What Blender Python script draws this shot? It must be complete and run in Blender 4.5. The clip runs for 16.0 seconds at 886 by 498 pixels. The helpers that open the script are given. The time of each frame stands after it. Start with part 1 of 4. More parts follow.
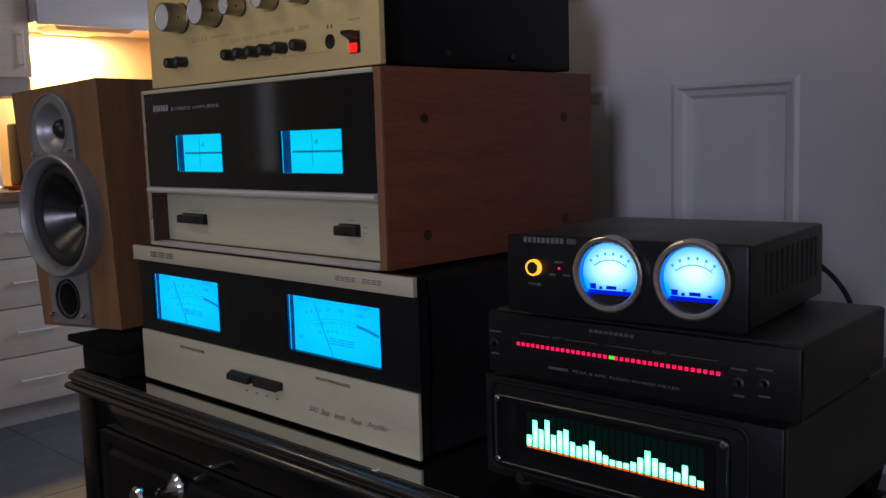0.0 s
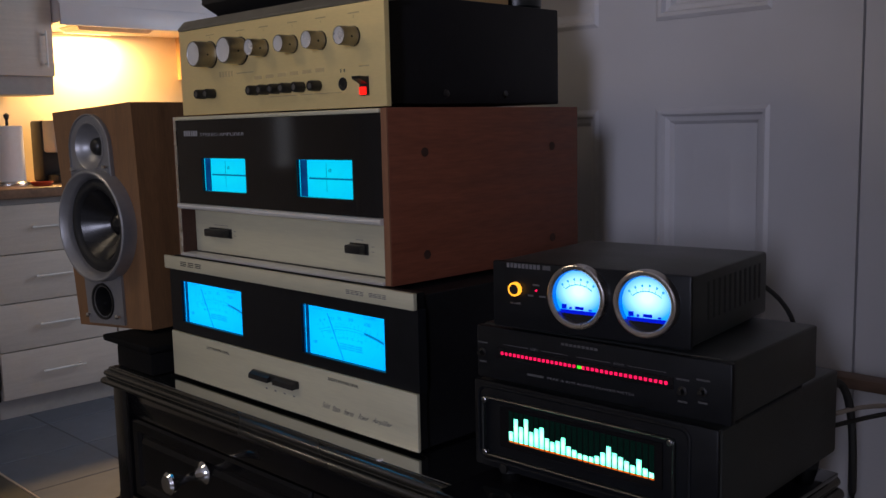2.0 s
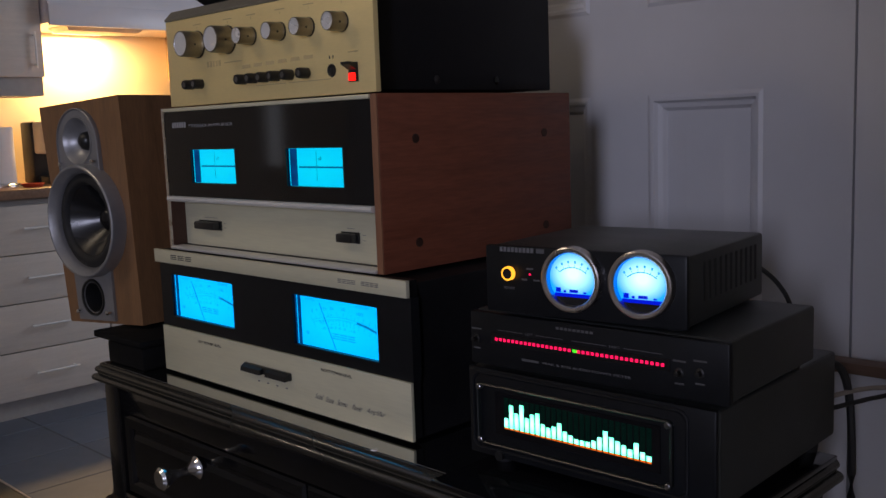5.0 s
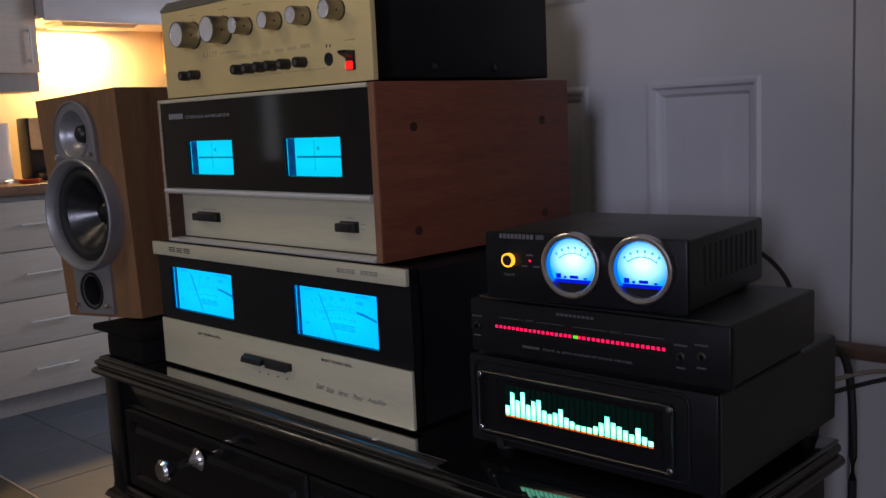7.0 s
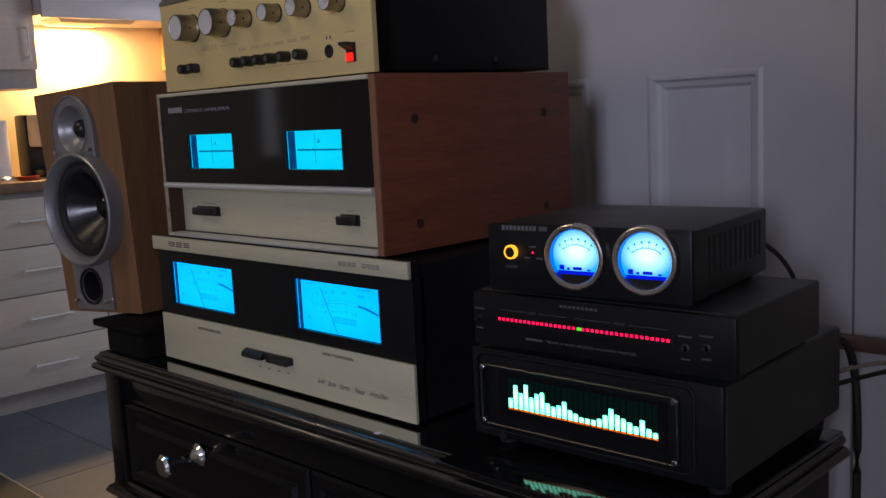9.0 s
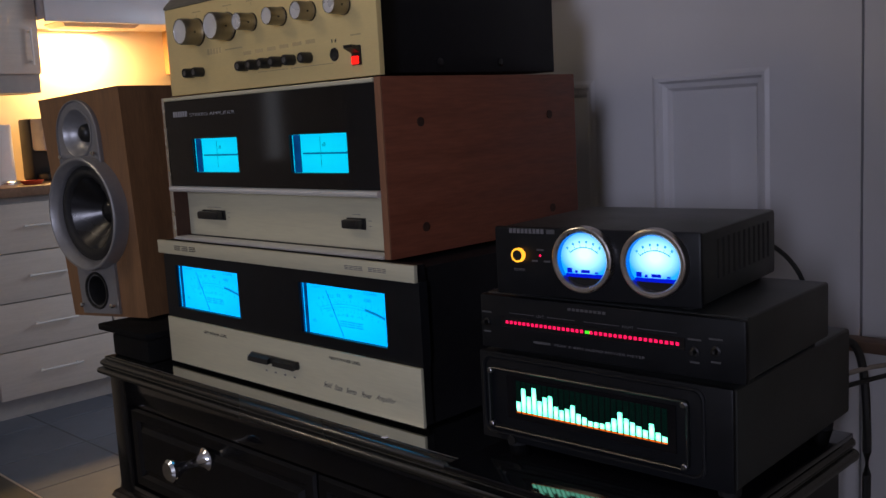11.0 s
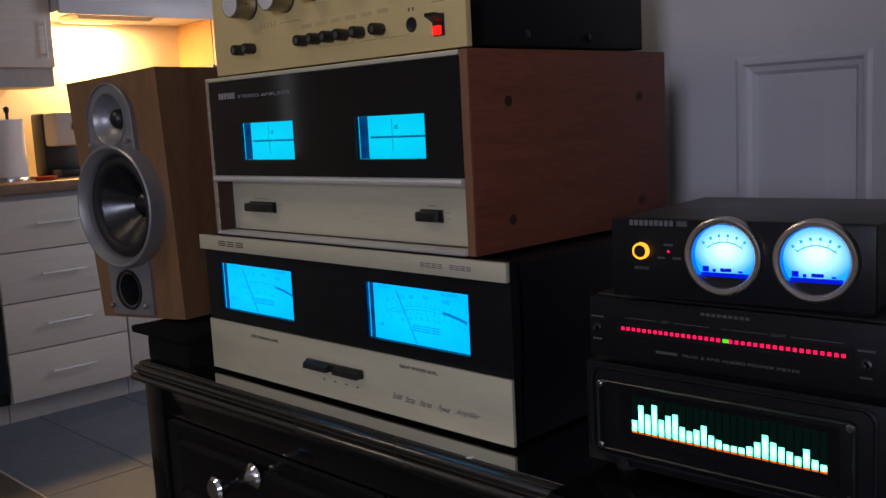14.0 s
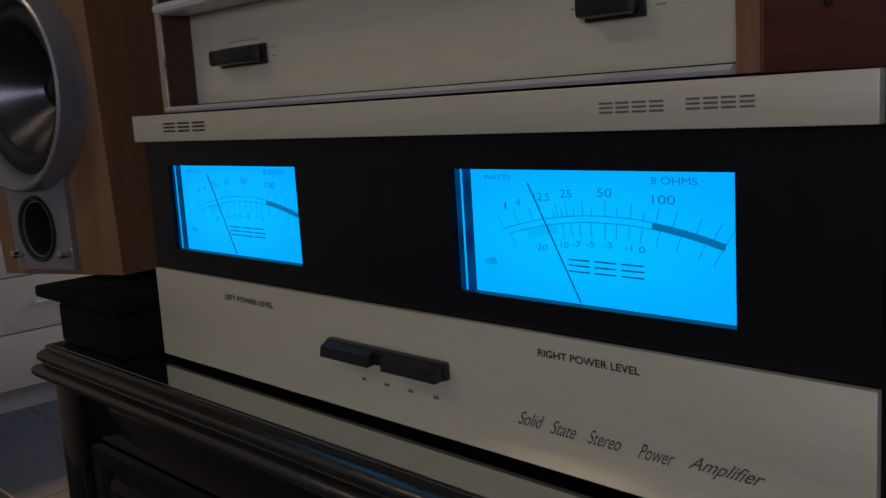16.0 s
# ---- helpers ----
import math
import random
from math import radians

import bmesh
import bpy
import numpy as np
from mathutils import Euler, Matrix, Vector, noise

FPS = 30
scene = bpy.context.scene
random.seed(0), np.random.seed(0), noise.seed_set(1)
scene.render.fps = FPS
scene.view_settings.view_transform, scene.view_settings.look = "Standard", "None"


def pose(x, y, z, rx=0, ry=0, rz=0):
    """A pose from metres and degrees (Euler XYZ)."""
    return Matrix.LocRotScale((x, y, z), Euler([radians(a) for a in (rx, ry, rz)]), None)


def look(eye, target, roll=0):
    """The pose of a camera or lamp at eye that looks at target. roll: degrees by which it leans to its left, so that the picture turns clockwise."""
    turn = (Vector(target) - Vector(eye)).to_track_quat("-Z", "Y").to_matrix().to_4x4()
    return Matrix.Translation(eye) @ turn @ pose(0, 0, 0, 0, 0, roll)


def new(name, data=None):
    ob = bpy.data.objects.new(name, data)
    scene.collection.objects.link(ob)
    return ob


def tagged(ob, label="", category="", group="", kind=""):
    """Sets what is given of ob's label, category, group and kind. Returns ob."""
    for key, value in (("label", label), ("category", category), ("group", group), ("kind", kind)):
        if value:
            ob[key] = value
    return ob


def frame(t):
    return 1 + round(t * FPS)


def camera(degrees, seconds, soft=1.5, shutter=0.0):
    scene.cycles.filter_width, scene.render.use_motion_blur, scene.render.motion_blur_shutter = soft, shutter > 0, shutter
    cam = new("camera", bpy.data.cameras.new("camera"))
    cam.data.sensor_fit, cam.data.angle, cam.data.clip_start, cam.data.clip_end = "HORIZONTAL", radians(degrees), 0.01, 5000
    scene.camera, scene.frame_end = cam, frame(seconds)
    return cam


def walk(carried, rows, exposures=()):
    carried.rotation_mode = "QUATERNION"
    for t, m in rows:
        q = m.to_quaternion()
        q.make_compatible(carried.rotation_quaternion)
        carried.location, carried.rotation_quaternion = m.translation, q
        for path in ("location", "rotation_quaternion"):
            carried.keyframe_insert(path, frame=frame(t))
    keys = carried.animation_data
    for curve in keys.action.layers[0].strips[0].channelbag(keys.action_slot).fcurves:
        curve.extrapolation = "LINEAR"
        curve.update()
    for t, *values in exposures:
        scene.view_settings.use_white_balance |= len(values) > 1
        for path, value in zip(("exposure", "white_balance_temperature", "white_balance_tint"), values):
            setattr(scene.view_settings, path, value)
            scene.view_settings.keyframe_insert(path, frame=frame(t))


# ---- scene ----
cam = camera(49.9, 16.0)
PATH = [
    (0, (0.1, -0.049, 1.061), (-1.291, 1.368, 0.824), -1.7),
    (0.5, (0.136, -0.062, 1.087), (-1.264, 1.346, 0.848), -1.5),
    (1, (0.152, -0.094, 1.099), (-1.249, 1.312, 0.854), -1.3),
    (1.5, (0.171, -0.111, 1.1), (-1.234, 1.29, 0.85), -1.3),
    (2, (0.184, -0.114, 1.099), (-1.224, 1.283, 0.844), -1.3),
    (2.5, (0.18, -0.114, 1.094), (-1.227, 1.285, 0.842), -1.4),
    (3, (0.178, -0.107, 1.09), (-1.23, 1.29, 0.839), -1.6),
    (3.5, (0.177, -0.104, 1.089), (-1.23, 1.295, 0.838), -1.7),
    (4, (0.179, -0.106, 1.089), (-1.225, 1.295, 0.835), -1.8),
    (6.5, (0.178, -0.107, 1.082), (-1.217, 1.301, 0.816), -2.4),
    (7, (0.177, -0.107, 1.082), (-1.219, 1.3, 0.81), -2.6),
    (7.5, (0.175, -0.108, 1.08), (-1.219, 1.3, 0.806), -2.7),
    (8, (0.176, -0.108, 1.081), (-1.216, 1.302, 0.805), -2.7),
    (8.5, (0.175, -0.107, 1.08), (-1.218, 1.301, 0.801), -2.7),
    (9, (0.172, -0.106, 1.078), (-1.221, 1.301, 0.799), -2.8),
    (11.5, (0.168, -0.106, 1.08), (-1.231, 1.296, 0.806), -3.1),
    (12, (0.169, -0.108, 1.082), (-1.231, 1.294, 0.811), -3.1),
    (12.5, (0.169, -0.108, 1.083), (-1.233, 1.293, 0.815), -3.2),
    (13, (0.162, -0.108, 1.08), (-1.241, 1.292, 0.812), -3.1),
    (13.5, (0.129, -0.111, 1.078), (-1.277, 1.285, 0.809), -3.1),
    (14, (0.049, -0.085, 1.065), (-1.357, 1.31, 0.791), -2.9),
    (14.5, (-0.069, -0.012, 1.054), (-1.479, 1.376, 0.765), -2.8),
    (15, (-0.17, 0.055, 1.013), (-1.591, 1.43, 0.716), -3.0),
    (15.5, (-0.278, 0.133, 0.969), (-1.701, 1.502, 0.656), -3.6),
    (16, (-0.321, 0.184, 0.951), (-1.752, 1.546, 0.64), -3.6),
]
walk(cam, [(t, look(eye, target, roll)) for t, eye, target, roll in PATH], [(0, 0.03), (4.2, 0.03), (6.3, 0.12), (9.2, 0.10), (11.3, 0.06), (14.6, 0.03), (15.2, -0.06), (16, -0.40)])

# ---- world and light ----
world = bpy.data.worlds.new("world")
scene.world = world
world.use_nodes = True
world.node_tree.nodes["Background"].inputs[0].default_value = (0.35, 0.42, 0.62, 1)
world.node_tree.nodes["Background"].inputs[1].default_value = 0.4


def area_lamp(name, eye, target, w, h, power, colour):
    d = bpy.data.lights.new(name, "AREA")
    d.shape, d.size, d.size_y, d.energy, d.color = "RECTANGLE", w, h, power, colour
    ob = new(name, d)
    ob.matrix_world = look(eye, target)
    return ob


# bluish key placed from the door's shadows; its window behind the camera is invented
area_lamp("bluish_key_light", (1.23, -2.58, 1.45), (-0.2, 1.0, 1.1), 0.34, 0.6, 29.0, (0.72, 0.74, 1.0))
# bluish fill added for the kitchen drawers and floor; its window is invented
area_lamp("kitchen_fill_light", (-2.3, 3.17, 1.45), (-3.4, 1.4, 0.4), 1.0, 1.0, 10.5, (0.76, 0.84, 1.0))
# narrow lamp added so that a pale streak shows mirrored in the black glass
area_lamp("glass_streak_light", (-4.19, -2.07, 1.45), (0, -2.07, 1.45), 0.09, 1.1, 0.16, (0.85, 0.88, 1.0))
# bulb of the cooker hood
area_lamp("hood_light", (-4.10, 1.90, 1.556), (-4.08, 1.90, 0.9), 0.20, 0.08, 17.5, (1.0, 0.60, 0.22))
# unseen warm fill added overhead for dim ambient light
area_lamp("warm_fill_light", (-1.6, -0.9, 2.36), (-1.6, -0.9, 0.0), 0.5, 0.5, 6.0, (1.0, 0.80, 0.58))


# ---- materials ----
def mat(name, colour, rough=0.5, metal=0.0, var=0.15, scale=60.0, stretch=(1, 1, 1), bump=0.0, bscale=500.0, spec=0.5,
        coat=0.0, tint=None, each=0.0, ior=1.5):
    m = bpy.data.materials.new(name)
    m.use_nodes = True
    n, l = m.node_tree.nodes, m.node_tree.links
    b = n["Principled BSDF"]
    b.inputs["Metallic"].default_value = metal
    b.inputs["Specular IOR Level"].default_value = spec
    b.inputs["Coat Weight"].default_value = coat
    b.inputs["IOR"].default_value = ior
    b.inputs["Coat Roughness"].default_value = 0.08
    co = n.new("ShaderNodeTexCoord")
    mp = n.new("ShaderNodeMapping")
    mp.inputs["Scale"].default_value = stretch
    l.new(co.outputs["Object"], mp.inputs["Vector"])
    fine = n.new("ShaderNodeTexNoise")
    fine.inputs["Scale"].default_value, fine.inputs["Detail"].default_value = scale, 6
    l.new(mp.outputs[0], fine.inputs["Vector"])
    big = n.new("ShaderNodeTexNoise")
    big.inputs["Scale"].default_value, big.inputs["Detail"].default_value = scale / 9, 3
    l.new(mp.outputs[0], big.inputs["Vector"])
    add = n.new("ShaderNodeMath")
    add.operation = "ADD"
    l.new(fine.outputs[0], add.inputs[0])
    l.new(big.outputs[0], add.inputs[1])
    last = add
    if each:
        info = n.new("ShaderNodeObjectInfo")
        sc = n.new("ShaderNodeMath")
        sc.operation = "MULTIPLY_ADD"
        l.new(info.outputs["Random"], sc.inputs[0])
        sc.inputs[1].default_value = each
        l.new(add.outputs[0], sc.inputs[2])
        last = sc
    ramp = n.new("ShaderNodeMapRange")
    ramp.inputs["From Min"].default_value, ramp.inputs["From Max"].default_value = 0.6, 1.4 + each
    l.new(last.outputs[0], ramp.inputs["Value"])
    mix = n.new("ShaderNodeMix")
    mix.data_type = "RGBA"
    lo = tint or [c * (1 - var) for c in colour]
    hi = [min(1, c * (1 + var)) for c in colour]
    mix.inputs["A"].default_value, mix.inputs["B"].default_value = (*lo, 1), (*hi, 1)
    l.new(ramp.outputs[0], mix.inputs["Factor"])
    l.new(mix.outputs["Result"], b.inputs["Base Color"])
    rr = n.new("ShaderNodeMapRange")
    rr.inputs["From Min"].default_value, rr.inputs["From Max"].default_value = 0.3, 0.7
    rr.inputs["To Min"].default_value, rr.inputs["To Max"].default_value = rough * 0.85, min(1, rough * 1.15)
    l.new(big.outputs[0], rr.inputs["Value"])
    l.new(rr.outputs[0], b.inputs["Roughness"])
    if bump:
        nb = n.new("ShaderNodeTexNoise")
        nb.inputs["Scale"].default_value, nb.inputs["Detail"].default_value = bscale, 4
        l.new(mp.outputs[0], nb.inputs["Vector"])
        bp = n.new("ShaderNodeBump")
        bp.inputs["Strength"].default_value, bp.inputs["Distance"].default_value = bump, 0.002
        l.new(nb.outputs[0], bp.inputs["Height"])
        l.new(bp.outputs[0], b.inputs["Normal"])
    return m


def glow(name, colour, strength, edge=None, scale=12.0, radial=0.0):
    """A lit surface; edge and radial paint an uneven backlight into the emission colour."""
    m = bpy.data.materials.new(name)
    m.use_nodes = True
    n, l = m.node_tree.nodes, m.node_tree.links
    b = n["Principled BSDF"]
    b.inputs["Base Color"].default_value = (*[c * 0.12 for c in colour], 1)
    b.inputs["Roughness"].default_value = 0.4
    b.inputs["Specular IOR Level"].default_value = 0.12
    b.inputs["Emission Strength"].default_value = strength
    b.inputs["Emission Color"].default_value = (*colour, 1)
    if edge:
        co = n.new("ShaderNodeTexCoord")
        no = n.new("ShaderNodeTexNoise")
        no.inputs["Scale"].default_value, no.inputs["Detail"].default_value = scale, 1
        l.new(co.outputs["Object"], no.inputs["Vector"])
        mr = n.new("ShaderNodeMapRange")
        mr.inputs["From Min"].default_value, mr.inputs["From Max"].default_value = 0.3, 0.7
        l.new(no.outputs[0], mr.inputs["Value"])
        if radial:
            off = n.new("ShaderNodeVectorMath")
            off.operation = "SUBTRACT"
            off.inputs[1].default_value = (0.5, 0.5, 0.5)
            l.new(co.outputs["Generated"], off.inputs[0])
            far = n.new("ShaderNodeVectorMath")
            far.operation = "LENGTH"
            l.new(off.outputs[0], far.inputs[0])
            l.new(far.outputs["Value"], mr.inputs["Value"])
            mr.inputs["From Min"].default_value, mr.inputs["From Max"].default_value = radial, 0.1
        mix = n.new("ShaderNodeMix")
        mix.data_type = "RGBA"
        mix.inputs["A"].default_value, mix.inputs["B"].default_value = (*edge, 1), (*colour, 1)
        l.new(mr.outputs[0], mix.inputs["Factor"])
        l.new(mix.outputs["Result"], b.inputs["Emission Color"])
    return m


SILVER = mat("satin_aluminium", (0.70, 0.675, 0.49), 0.43, 0.3, 0.07, 40, (1, 12, 12), 0.03, 300)
BRUSHED = mat("brushed_metal", (0.80, 0.79, 0.77), 0.28, 1.0, 0.10, 300, (1, 1, 1))
CHROME = mat("chrome", (0.80, 0.80, 0.82), 0.10, 1.0, 0.05, 80)
GOLD = mat("champagne_panel", (0.93, 0.74, 0.335), 0.43, 0.3, 0.05, 120, (1, 12, 6), 0.03, 300)
GREYLIP = mat("grey_lip", (0.21, 0.19, 0.14), 0.5, 0.3, 0.15, 60)
BLACKMETAL = mat("black_steel", (0.007, 0.007, 0.008), 0.5, 0.0, 0.3, 120, bump=0.15, bscale=1500, spec=0.25)
GREYMETAL = mat("charcoal_steel", (0.026, 0.029, 0.028), 0.40, 0.0, 0.25, 120, bump=0.15, bscale=1500)
BLACKPANEL = mat("black_panel", (0.008, 0.009, 0.011), 0.38, 0.0, 0.3, 80, spec=0.25)
BLACKGLASS = mat("black_glass", (0.006, 0.006, 0.008), 0.07, 0.0, 0.3, 20, spec=0.5)
BLACKPLASTIC = mat("black_plastic", (0.014, 0.014, 0.014), 0.35, 0.0, 0.3, 200)
RUBBER = mat("black_rubber", (0.012, 0.012, 0.012), 0.7, 0.0, 0.3, 150)
LACQUER = mat("black_lacquer", (0.006, 0.008, 0.008), 0.04, 0.0, 0.4, 25, bump=0.006, bscale=40, spec=0.5, ior=10.0)
BEADLACQUER = mat("black_polished_edge", (0.004, 0.005, 0.005), 0.26, 0.0, 0.5, 40, bump=0.010, bscale=60, ior=2.3, spec=0.5)
LACQUER2 = mat("black_worn_lacquer", (0.005, 0.005, 0.006), 0.11, 0.0, 0.5, 40, bump=0.010, bscale=60, ior=1.5, spec=0.42)
WALNUT = mat("walnut_veneer", (0.195, 0.060, 0.030), 0.50, 0.0, 0.25, 35, (1, 1.2, 14), 0.06, 200, tint=(0.13, 0.036, 0.018))
WALNUTEDGE = mat("walnut_edge", (0.25, 0.115, 0.06), 0.55, 0.0, 0.25, 60, (8, 8, 1), 0.06, 200)
KNOT = mat("dark_knot", (0.05, 0.020, 0.012), 0.6, 0.0, 0.3, 300)
CHERRY = mat("cherry_vinyl", (0.235, 0.122, 0.054), 0.45, 0.0, 0.18, 40, (14, 14, 1), 0.05, 200, tint=(0.15, 0.079, 0.037))
CONE = mat("speaker_cone", (0.010, 0.010, 0.011), 0.26, 0.0, 0.2, 200)
SPKSILVER = mat("silver_plastic", (0.28, 0.28, 0.285), 0.36, 0.5, 0.08, 150)
RING = mat("silver_ring", (0.36, 0.36, 0.365), 0.36, 0.6, 0.06, 150)
WHITEPAINT = mat("white_door_paint", (0.66, 0.65, 0.66), 0.42, 0.0, 0.05, 12, bump=0.05, bscale=150)
WALLPAINT = mat("white_wall_paint", (0.70, 0.68, 0.66), 0.8, 0.0, 0.06, 8, bump=0.1, bscale=180)
CREAM = mat("cream_splashback", (0.78, 0.66, 0.48), 0.45, 0.0, 0.06, 7, bump=0.05, bscale=90)
CEIL = mat("ceiling_paint", (0.74, 0.73, 0.70), 0.85, 0.0, 0.05, 6)
CABINET = mat("grey_woodgrain_laminate", (0.58, 0.53, 0.48), 0.5, 0.0, 0.10, 60, (1, 1, 12), 0.04, 300)
KICK = mat("grey_plinth", (0.36, 0.35, 0.34), 0.55, 0.0, 0.10, 40)
ORANGEWOOD = mat("pine_cabinet_side", (0.62, 0.38, 0.16), 0.5, 0.0, 0.15, 30, (10, 10, 1))
WORKTOP = mat("brown_worktop", (0.22, 0.13, 0.085), 0.35, 0.0, 0.3, 80)
TILE = mat("slate_tile", (0.125, 0.146, 0.19), 0.48, 0.0, 0.25, 14, bump=0.1, bscale=60, each=0.5)
GROUT = mat("grout", (0.095, 0.107, 0.132), 0.85, 0.0, 0.2, 100)
PLANK = mat("brown_floor_board", (0.088, 0.080, 0.062), 0.42, 0.0, 0.35, 20, (2, 18, 2), each=0.6)
PAPER = mat("paper_towel", (0.85, 0.82, 0.80), 0.9, 0.0, 0.04, 60, bump=0.3, bscale=300)
HOOD = mat("hood_enamel", (0.74, 0.72, 0.76), 0.35, 0.0, 0.05, 10)
BEIGE = mat("beige_plastic", (0.55, 0.47, 0.40), 0.5, 0.0, 0.1, 50)
REDPLASTIC = mat("red_plastic", (0.55, 0.07, 0.03), 0.4, 0.0, 0.1, 50)
CABLE = mat("black_cable", (0.016, 0.016, 0.016), 0.5, 0.0, 0.2, 80)
PALECABLE = mat("grey_cable", (0.26, 0.22, 0.18), 0.5, 0.0, 0.2, 80)
BROWNWOOD = mat("brown_rail", (0.16, 0.10, 0.07), 0.5, 0.0, 0.25, 30, (1, 14, 14))
INK = mat("black_ink", (0.02, 0.02, 0.02), 0.6, 0.0, 0.1, 200)
BROWNINK = mat("brown_ink", (0.64, 0.49, 0.23), 0.6, 0.0, 0.1, 200)
MIDINK = mat("pale_grey_ink", (0.32, 0.32, 0.33), 0.6, 0.0, 0.1, 200)
WHITEINK = mat("white_ink", (0.34, 0.34, 0.36), 0.6, 0.0, 0.1, 200)
GREYINK = mat("grey_ink", (0.14, 0.14, 0.15), 0.6, 0.0, 0.1, 200)
# emission in these prints and needles stands in for the backlight behind them
BLUEINK = glow("backlit_blue_print", (0.0, 0.10, 0.27), 1.0)
SCALEINK = glow("faint_blue_print", (0.0, 0.22, 0.50), 1.0)
BANDINK = glow("mid_blue_print", (0.0, 0.19, 0.46), 1.0)
NEEDLE = glow("backlit_needle", (0.0, 0.12, 0.30), 1.0)
SOFTINK = mat("soft_grey_print", (0.30, 0.285, 0.24), 0.6, 0.0, 0.1, 200)
DIMINK = mat("dim_grey_print", (0.085, 0.085, 0.09), 0.6, 0.0, 0.1, 200)
KNOBSIDE = mat("turned_knob_side", (0.36, 0.32, 0.25), 0.42, 1.0, 0.12, 90, (1, 8, 1))
TRIM = mat("bright_trim", (0.80, 0.79, 0.74), 0.32, 0.3, 0.06, 60)
TOGGLE = mat("dark_chrome", (0.09, 0.09, 0.095), 0.3, 1.0, 0.1, 80)
# meter faces: bright centre and deeper rim are painted into the emission
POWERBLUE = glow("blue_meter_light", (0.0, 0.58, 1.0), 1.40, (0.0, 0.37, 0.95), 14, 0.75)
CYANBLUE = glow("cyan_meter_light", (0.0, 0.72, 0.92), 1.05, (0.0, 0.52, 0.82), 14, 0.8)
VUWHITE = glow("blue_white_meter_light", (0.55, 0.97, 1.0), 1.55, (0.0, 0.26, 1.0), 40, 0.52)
# dial print and well wall: the dial's light is put into their emission
VUINK = glow("pale_blue_meter_print", (0.03, 0.42, 0.80), 1.0)
VUEDGE = glow("blue_lit_well_light", (0.0, 0.22, 1.0), 0.75)
VUDEEP = glow("deep_blue_meter_light", (0.0, 0.01, 0.75), 0.8)
REDLED = glow("red_led_light", (1.0, 0.008, 0.09), 1.35)
GREENLED = glow("green_led_light", (0.08, 0.85, 0.03), 1.0)
REDLAMP = glow("red_lamp_light", (1.0, 0.012, 0.008), 1.7)
AMBER = glow("amber_ring_light", (1.0, 0.42, 0.03), 1.6)
# green bar edges and faintly glowing unlit segments paint the haze round the bars
VFD = glow("green_white_bar_light", (0.72, 1.0, 0.88), 2.8, (0.08, 0.95, 0.60), 40, 0.80)
VFDDIM = glow("dim_green_bar_light", (0.0, 0.06, 0.04), 0.09)
ORANGELED = glow("orange_bar_light", (1.0, 0.16, 0.01), 1.0)
HOODGLOW = glow("hood_lamp_light", (1.0, 0.72, 0.32), 3.0)
ACRYLIC = mat("clear_acrylic_edge", (0.014, 0.017, 0.017), 0.34, 0.0, 0.1, 50, spec=0.5)
HANDLE = mat("pale_steel_handle", (0.80, 0.79, 0.77), 0.4, 0.3, 0.05, 80)
DIMCHROME = mat("dull_chrome", (0.28, 0.28, 0.29), 0.3, 1.0, 0.1, 80)
DIALRING = mat("brushed_dial_ring", (0.60, 0.56, 0.54), 0.30, 1.0, 0.1, 200)
# dim light on the side of the meter casing, painted as emission
BANDBLUE = glow("dark_blue_casing_light", (0.0, 0.06, 0.22), 1.0, (0.0, 0.025, 0.11), 60)


SPUN = mat("spun_metal", (0.90, 0.89, 0.85), 0.30, 0.4, 0.05, 300)
spun_b = SPUN.node_tree.nodes["Principled BSDF"]
spun_b.inputs["Anisotropic"].default_value = 0.85
spun_t = SPUN.node_tree.nodes.new("ShaderNodeTangent")
spun_t.direction_type, spun_t.axis = "RADIAL", "Y"
SPUN.node_tree.links.new(spun_t.outputs[0], spun_b.inputs["Tangent"])
MATT = mat("matt_black", (0.004, 0.004, 0.004), 0.8, 0.0, 0.3, 120, spec=0.15)


# ---- mesh helpers ----
def finish(name, bm, material, smooth=25):
    me = bpy.data.meshes.new(name)
    bmesh.ops.recalc_face_normals(bm, faces=bm.faces)
    for e in bm.edges:
        e.smooth = len(e.link_faces) == 2 and e.calc_face_angle(3.2) < radians(smooth)
    for f in bm.faces:
        f.smooth = True
    bm.to_mesh(me)
    bm.free()
    me.materials.append(material)
    return new(name, me)


def thing(name, base, label, category, group="", kind=""):
    ob = new(name)
    ob.location = base
    ob.empty_display_size = 0.02
    return tagged(ob, label, category, group, kind)


def under(ob, parent):
    ob.parent = parent
    o, p = Vector((0, 0, 0)), parent
    while p is not None:
        if p.type == "EMPTY":
            o = o + p.location
        p = p.parent
    ob.matrix_parent_inverse = Matrix.Translation(-o) if parent.type == "EMPTY" else Matrix.Identity(4)
    return ob


def part(name, bm, material, parent, label="", smooth=25):
    ob = under(finish(name, bm, material, smooth), parent)
    return tagged(ob, label)


def turned(ob, degrees, shift=(0, 0, 0)):
    """Turns a finished thing on its support, about its base point, and shifts it."""
    ob.location += Vector(shift)
    ob.rotation_euler = (0, 0, radians(degrees))
    return ob


def single(name, bm, material, label, category="", group="", kind="", smooth=25):
    return tagged(finish(name, bm, material, smooth), label, category, group, kind)


